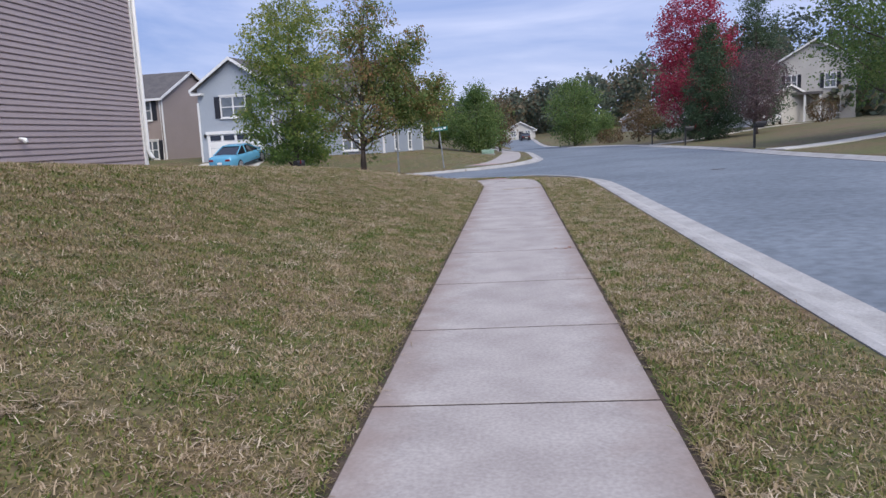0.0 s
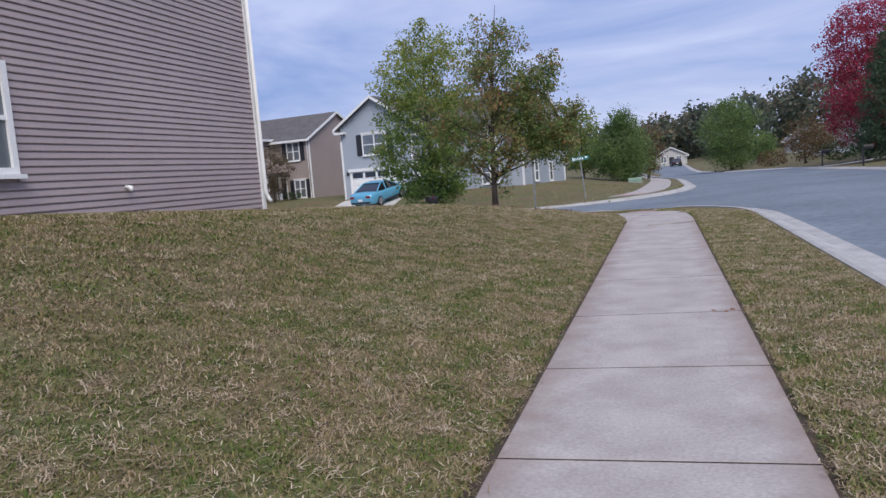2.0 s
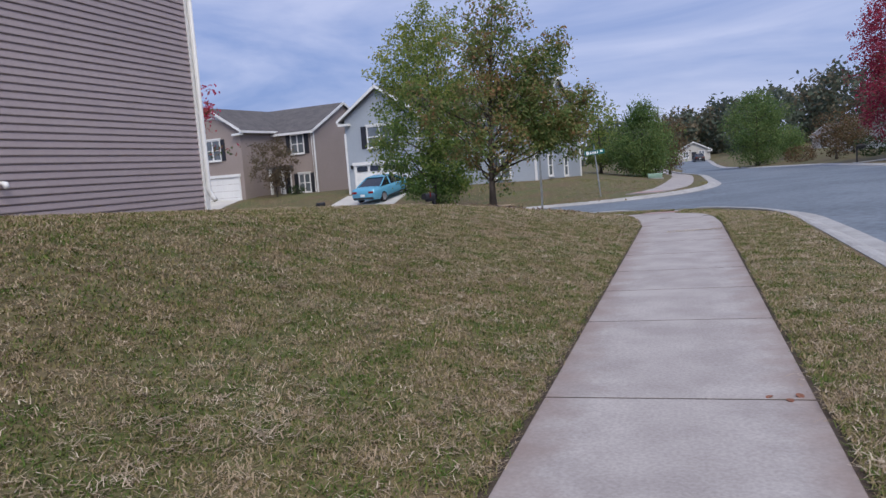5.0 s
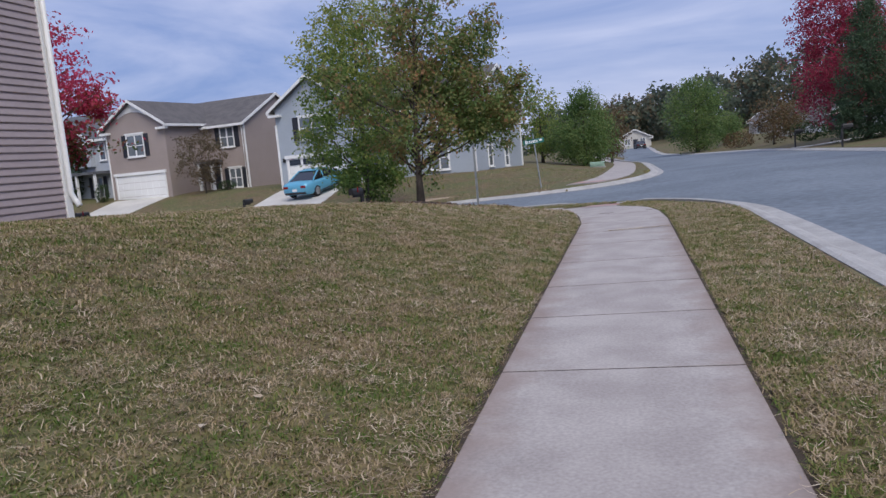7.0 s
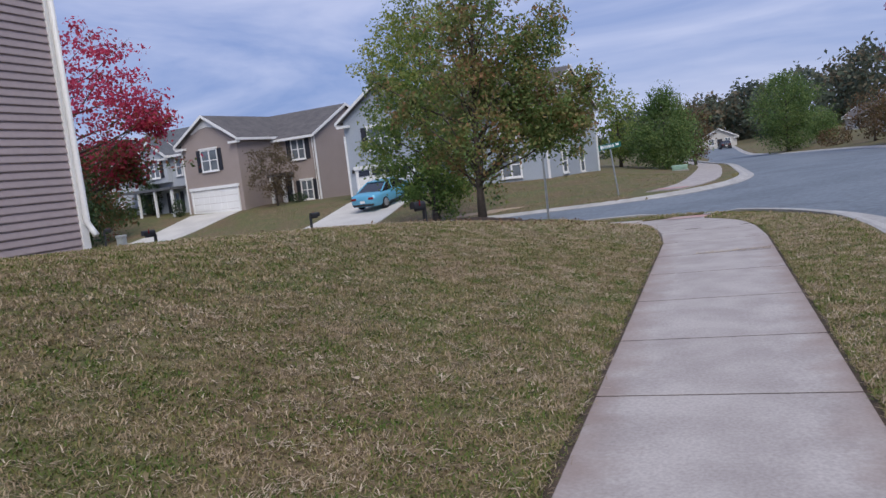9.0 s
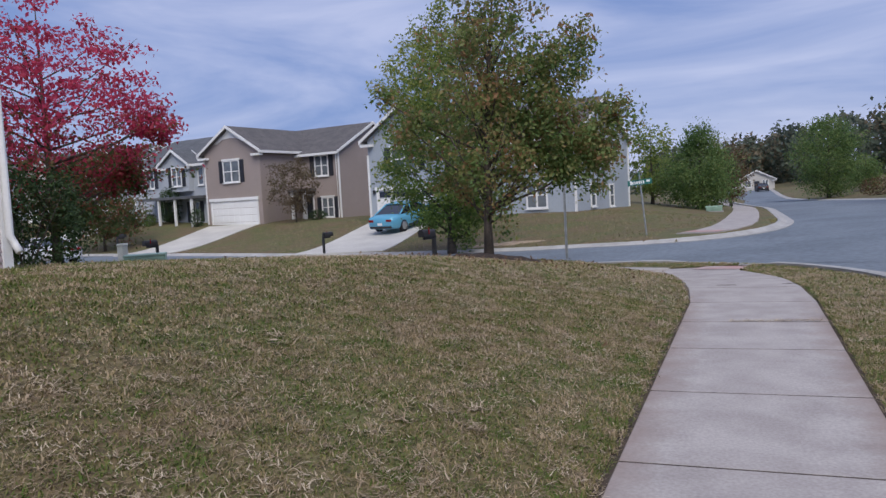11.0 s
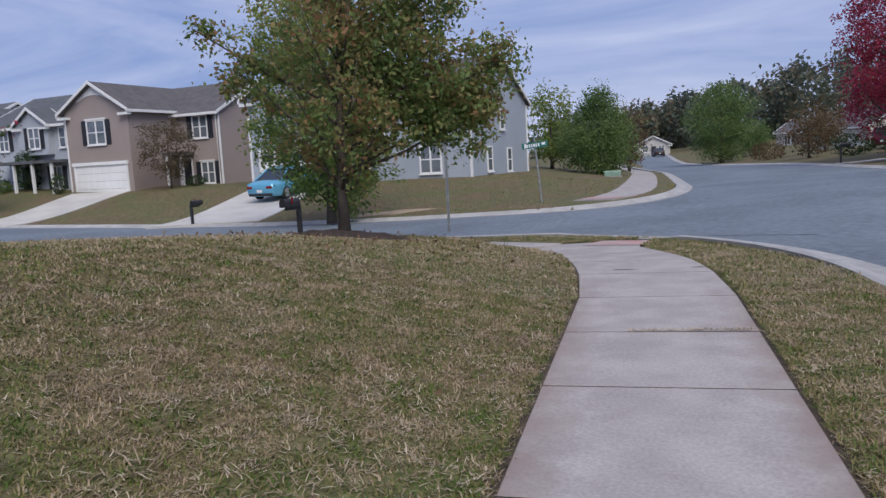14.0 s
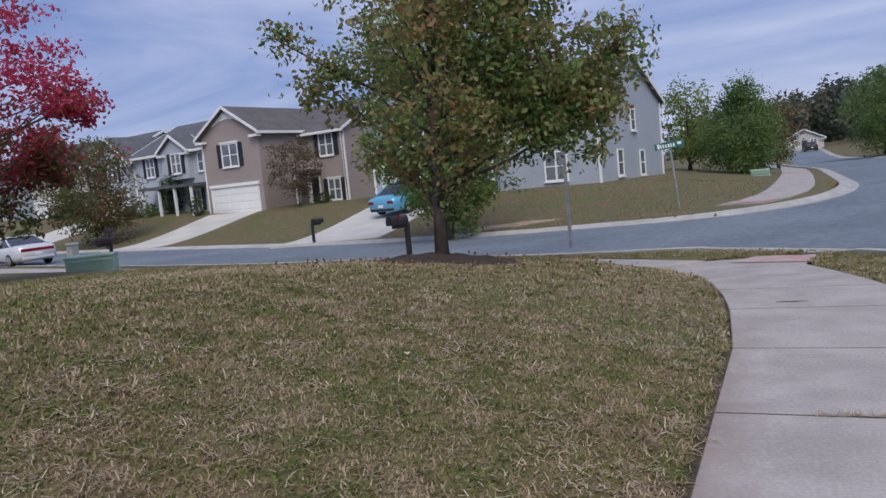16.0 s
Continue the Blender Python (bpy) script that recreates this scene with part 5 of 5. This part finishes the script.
    part("rear_bumper", boxes((-L - 0.01, -L + 0.1, -W * 0.78, W * 0.78, 0.34, 0.48), bevel=0.03), M_BLACK if paint is M_BLUE else paint, root)
    return root


car(-18.05, 44.9, 80, M_BLUE, "light blue saloon parked on the pale driveway", float(land(-18.05, 44.9)) + 0.05)
car(-34.0, 34.2, 168, M_SILVER, "silver saloon parked along the side street", float(z_road(-34.0, 34.2)) + 0.01, 4.9, 1.84, 1.38, band=True)
for cx, cy, paint, label in ((2.6, 147, M_BLACK, "dark car parked beyond the crest"), (-2.4, 145, M_WHITEC, "white car parked beyond the crest")):
    car(cx, cy, 95, paint, label, float(z_road(cx, cy)) + 0.03)
car(24.0, 70.0, 60, M_WHITEC, "white car on a driveway across the street", float(land(24.0, 70.0)) + 0.04, wagon=True, height=1.6)
car(19.0, 76.0, 60, M_MAROON, "dark red car on a driveway across the street", float(land(19.0, 76.0)) + 0.04, wagon=True, height=1.6)


# ---- turf detail ----
rng = np.random.default_rng(77)


def mulch_ring(x, y, r, h):
    bm = bmesh.new()
    rings = []
    for k in range(7):
        rad = r * k / 6
        row = []
        for i in range(28):
            a = 2 * math.pi * i / 28
            rr = rad * (1 + 0.12 * math.sin(3 * a + 1) + 0.07 * math.sin(7 * a))
            px_, py_ = x + rr * math.cos(a), y + rr * math.sin(a)
            bump = h * (1 - (k / 6) ** 2) + 0.04 * noise.noise(Vector((px_ * 4, py_ * 4, 0)))
            row.append(bm.verts.new((px_, py_, float(land(px_, py_)) + (bump if k < 6 else -0.05))))
        rings.append(row)
    for a, b in zip(rings, rings[1:]):
        for i in range(28):
            bm.faces.new((a[i], a[(i + 1) % 28], b[(i + 1) % 28], b[i]))
    bm.faces.new(rings[0])
    return tagged(mesh_ob("mulch_ring", bm, M_MULCH), "dark mulch mound round the pear tree", "mulch", kind="stuff")


mulch_ring(-4.72, 20.3, 1.05, 0.13)


def blades(name, px_, py_, length, width, flat, material, label, category="grass", lift=0.0, curl=0.3):
    """Bent grass blades, three triangles each, at the given feet."""
    n = len(px_)
    z = land(px_, py_) - 0.006 + lift
    a = rng.uniform(0, 2 * np.pi, n)
    el = np.clip(rng.normal(flat, 0.35, n), 0.02, 1.5)
    L = length * rng.uniform(0.5, 1.5, n)
    d = np.stack([np.cos(a) * np.cos(el), np.sin(a) * np.cos(el), np.sin(el)], 1)
    sd = np.stack([-np.sin(a), np.cos(a), np.zeros(n)], 1) * (width * rng.uniform(0.6, 1.4, n))[:, None]
    foot = np.stack([px_, py_, z], 1)
    mid = foot + d * (L * 0.55)[:, None]
    tip = mid + (d * np.array([1, 1, 0.25])) * (L * 0.45)[:, None] + rng.normal(0, 0.25, (n, 3)) * (L * curl)[:, None] * np.array([1, 1, 0.3])
    v = np.stack([foot - sd, foot + sd, mid + sd * 0.8, mid - sd * 0.8, tip], 1).reshape(-1, 3)
    k = np.arange(n)[:, None] * 5
    f = np.concatenate([k + np.array([[0, 1, 2]]), k + np.array([[0, 2, 3]]), k + np.array([[3, 2, 4]])], 1).reshape(-1, 3)
    return tagged(raw_mesh(name, v, f, material), label, category, kind="stuff")


def scatter(x0, x1, y0, y1, density):
    n = int((x1 - x0) * (y1 - y0) * density)
    x, y = rng.uniform(x0, x1, n), rng.uniform(y0, y1, n)
    keep = ~paved(x, y) & ~on_path(x, y, 0.03)
    by = [bez(CORNER_A, i / 20) for i in range(21)]
    keep &= (y < 17.6) | (x < np.interp(y, [p.y for p in by], [p.x for p in by]) + 0.02)
    side = y_mid(x) - HALF - y
    keep &= ~((x < -3) & (np.abs(side) < 0.15))
    keep &= ~((x < -1.6) & (side < 2.5) & (side > 1.0))
    keep &= ~((x > 2.1) & (y < 18))
    keep &= np.hypot(x + 4.72, y - 20.3) > 0.95
    keep &= (x > WX + 0.02) | (y > WY1 + 0.05)
    return x[keep], y[keep]


LATTICE = rng.uniform(0, 1, (128, 128))


def clumpy(x, y, size):
    """Smooth value noise, 0 to 1, with lumps of about the given size."""
    u, v = x / size + 40.3, y / size + 57.1
    i, j = np.floor(u).astype(int), np.floor(v).astype(int)
    f, g = u - i, v - j
    f, g = f * f * (3 - 2 * f), g * g * (3 - 2 * g)
    i0, j0, i1, j1 = i % 128, j % 128, (i + 1) % 128, (j + 1) % 128
    return (LATTICE[i0, j0] * (1 - f) + LATTICE[i1, j0] * f) * (1 - g) + (LATTICE[i0, j1] * (1 - f) + LATTICE[i1, j1] * f) * g


def tufted(x, y):
    """Uneven turf: low where the soil shows through, 1 where it is thick."""
    return np.clip(0.05 + 0.7 * clumpy(x, y, 0.10) + 0.5 * clumpy(x, y, 0.31) + 0.35 * clumpy(x, y, 1.1), 0.2, 1.0)


def thin(xy):
    keep = rng.uniform(0, 1, len(xy[0])) < tufted(*xy)
    return xy[0][keep], xy[1][keep]


for x0, x1, y0, y1, dens, ln in ((-3.6, -0.76, -1.5, 16.5, 7200, 0.042), (-8.0, -3.6, 0.5, 16.5, 3000, 0.048), (0.74, 2.2, -1.5, 17.0, 6400, 0.042), (-6.5, 2.3, 16.5, 26.0, 1700, 0.05), (-16, -6.5, 12.9, 29.5, 480, 0.065), (-8.0, -0.76, -8.0, -1.5, 900, 0.06), (-8.0, -3.6, -1.5, 0.5, 1200, 0.06), (0.74, 2.2, -8.0, -1.5, 1200, 0.06)):
    blades("lawn_grass", *thin(scatter(x0, x1, y0, y1, dens * 1.2)), ln * 1.1, 0.0036 if dens > 5000 else 0.0052, 0.6, L_GRASS, "short mown grass, patchy green and straw brown", curl=0.6)
# the lawns across the side street
fx, fy = rng.uniform(-34, 0.8, 60000), rng.uniform(31, 50, 60000)
keep = (fy > y_mid(fx) + HALF + 0.1) & ~paved(fx, fy) & ((fx < -3.0) | (fy > 37)) & (fx < -1.2)
for p0, p1, w0 in (((-18.3, 37.0), (-19.4, 47.6), 2.75), ((-32.8, 40.0), (-33.9, 50.4), 2.6)):
    keep &= np.abs(fx - (p0[0] + (fy - p0[1]) * (p1[0] - p0[0]) / (p1[1] - p0[1]))) > w0
blades("lawn_grass", fx[keep], fy[keep], 0.075, 0.009, 0.6, L_GRASS, "short mown grass on the far lawns", curl=0.5)
# dry clippings lying in tufts
cx, cy = scatter(-7.5, 2.1, -1.0, 21.0, 70.0)
dry = 1.3 * clumpy(cx, cy, 0.7) + 0.7 * clumpy(cx, cy, 0.25) + rng.normal(0, 0.18, len(cx))
cx, cy = cx[dry > 1.02], cy[dry > 1.02]
k = 12
w = rng.normal(0, 1, (len(cx), k, 2)) * rng.uniform(0.015, 0.08, (len(cx), 1, 1))
sxy = (np.stack([cx, cy], 1)[:, None, :] + w).reshape(-1, 2)
blades("dry_clippings", sxy[:, 0], sxy[:, 1], 0.062, 0.0024, 0.15, L_STRAW, "pale dry clippings lying on the lawn", "clippings", 0.024, 0.6)
cx, cy = scatter(-7.5, -0.95, -1.0, 20.0, 1.3)
w = rng.normal(0, 1, (len(cx), 30, 2)) * rng.uniform(0.03, 0.075, (len(cx), 1, 1)) * np.array([1.3, 0.8])
sxy = (np.stack([cx, cy], 1)[:, None, :] + w).reshape(-1, 2)
blades("dry_clippings", sxy[:, 0], sxy[:, 1], 0.09, 0.0036, 0.2, L_STRAW, "matted wisps of pale dry grass", "clippings", 0.028, 1.0)
sxy = np.stack(scatter(-7.5, 2.1, -1.0, 21.0, 450), 1)
blades("dry_clippings", sxy[:, 0], sxy[:, 1], 0.05, 0.0028, 0.22, L_STRAW, "pale dry clippings lying on the lawn", "clippings", 0.02, 0.5)

# weeds and litter
wx = rng.uniform(-0.25, 0.72, 420)
blades("joint_weeds", wx, 15.45 + rng.normal(0, 0.012, 420), 0.045, 0.002, 0.5, L_STRAW, "dry weeds growing in a footpath joint", "weeds", 0.012)
ex = np.concatenate([np.full(1500, -0.80), np.full(1500, 0.79)]) + rng.normal(0, 0.014, 3000)
ey = rng.uniform(-2, 17.0, 3000)
blades("edge_grass", ex, ey, 0.05, 0.0022, 0.5, L_GRASS, "ragged grass along the footpath edge", "grass", 0.015)
for sgn, x0 in ((-1, -0.77), (1, 0.76)):
    n = 400
    ey = np.linspace(-3, 17.0, n)
    wide = 0.03 + 0.05 * clumpy(ey, ey * 0 + sgn, 0.22)
    v = np.concatenate([np.stack([np.full(n, x0 - sgn * 0.004), ey, walk_z(x0, ey) - 0.006], 1), np.stack([x0 + sgn * wide, ey, walk_z(x0, ey) - 0.002], 1), np.stack([x0 + sgn * (wide + 0.05), ey, walk_z(x0, ey) - 0.08], 1)])
    i = np.arange(n - 1)[:, None]
    f = np.concatenate([i + np.array([[0, 1, n + 1, n]]), i + np.array([[n, n + 1, 2 * n + 1, 2 * n]])])
    tagged(raw_mesh("edge_soil", v, f, M_EDGE), "dark bare soil cut along the footpath edge", "soil", kind="structure")
ky = rng.uniform(-3, 17.5, 3000)
blades("kerb_litter", 2.08 + rng.normal(0, 0.05, 3000), ky, 0.045, 0.0022, 0.2, L_LITTER, "brown leaf litter along the back of the kerb", "litter", 0.012, 0.9)
a = rng.uniform(0, 2 * np.pi, 420)
r = 0.5 + rng.gamma(2.0, 0.75, 420)
lx, ly = -4.5 + r * np.cos(a) * 1.2, 20.0 + r * np.sin(a)
ok = ~on_path(lx, ly, 0.03) & (ly < 22.3)
litter = leaves_mesh("leaf_litter", np.stack([lx, ly, land(lx, ly) + 0.05], 1)[ok], 0.06, rng, L_LITTER, droop=0.0)
tagged(litter, "fallen russet leaves strewn round the pear tree", "leaf litter", kind="stuff")
M_LEAF = mat("pale_dead_leaf", (0.50, 0.42, 0.32), 0.8, var=(0.40, 0.31, 0.22), scale=30)
M_LEAFR = mat("russet_dead_leaf", (0.26, 0.10, 0.06), 0.8, var=(0.20, 0.09, 0.05), scale=30)
LEAVES = ((-4.99, 6.38), (-1.9, 6.66), (-2.17, 8.85), (-1.95, 6.2), (-2.6, 15.2), (-3.4, 11.2), (-1.3, 9.6), (-5.6, 9.9), (1.3, 18.2), (1.7, 12.2), (-2.9, 25.1), (0.52, 5.72), (0.62, 5.66), (0.68, 5.74))
for i, (lx, ly) in enumerate(LEAVES):
    on = abs(lx) < 0.76
    bm = bmesh.new()
    ring = [(0.0, -0.05), (0.026, -0.03), (0.034, 0.0), (0.02, 0.035), (0.0, 0.06), (-0.02, 0.035), (-0.034, 0.0), (-0.026, -0.03)]
    c0, c1 = bm.verts.new((0, 0, 0.002)), bm.verts.new((0, 0, 0.0035))
    lo = [bm.verts.new((x_, y_, 0.012 * abs(x_) / 0.034)) for x_, y_ in ring]
    hi = [bm.verts.new((x_, y_, 0.0015 + 0.012 * abs(x_) / 0.034)) for x_, y_ in ring]
    for k in range(8):
        j = (k + 1) % 8
        bm.faces.new((c1, hi[k], hi[j]))
        bm.faces.new((c0, lo[j], lo[k]))
        bm.faces.new((lo[k], lo[j], hi[j], hi[k]))
    ob = mesh_ob("fallen_leaf", bm, M_LEAFR if on else M_LEAF)
    zz = float(walk_z(lx, ly)) if on else float(land(lx, ly)) + 0.028
    ob.matrix_world = pose(lx, ly, zz, rng.uniform(-8, 8), rng.uniform(-8, 8), rng.uniform(0, 360)) @ Matrix.Scale(rng.uniform(0.55, 0.85), 4)
    tagged(ob, "curled russet leaf on the footpath" if on else "curled pale dead leaf on the lawn", "leaf", group="fallen leaves")


def flat_patch(name, x, y, rx_, ry_, zfun, material, label, seed, lift=0.006):
    r = np.random.default_rng(seed)
    bm = bmesh.new()
    ph = r.uniform(0, 6, 3)
    rows = []
    for k in range(4):
        row = []
        for i in range(20):
            a = 2 * math.pi * i / 20
            w = (k + 0.02) / 3 * (1 + 0.25 * math.sin(2 * a + ph[0]) + 0.2 * math.sin(5 * a + ph[1]))
            px_, py_ = x + rx_ * w * math.cos(a), y + ry_ * w * math.sin(a)
            row.append(bm.verts.new((px_, py_, float(zfun(px_, py_)) + (lift if k < 3 else -0.02))))
        rows.append(row)
    for a, b in zip(rows, rows[1:]):
        for i in range(20):
            bm.faces.new((a[i], a[(i + 1) % 20], b[(i + 1) % 20], b[i]))
    bm.faces.new(rows[0])
    return tagged(mesh_ob(name, bm, material), label, "patch", kind="structure")


M_BARE = mat("bare_pale_soil", (0.40, 0.31, 0.22), 0.95, var=(0.30, 0.22, 0.15), scale=3, bump=0.5, bump_scale=30, fine=0.3)
flat_patch("bare_soil", -9.6, 36.6, 1.5, 0.8, land, M_BARE, "bare pale soil on the bank", 2, 0.03)
flat_patch("path_dirt", -0.36, 18.68, 0.16, 0.03, walk_z, M_MULCH, "dark dirt on the footpath", 3, 0.003)
flat_patch("path_dirt", 0.55, 18.75, 0.14, 0.025, walk_z, M_MULCH, "dark dirt on the footpath", 4, 0.003)
flat_patch("road_tar", 6.2, 20.0, 0.35, 0.16, lambda x, y: z_main(y) + CANT * x + 0.05 * (1 - ((x - 6.65) / 3.9) ** 2), M_MULCH, "dark tar spot on the asphalt", 5, 0.004)
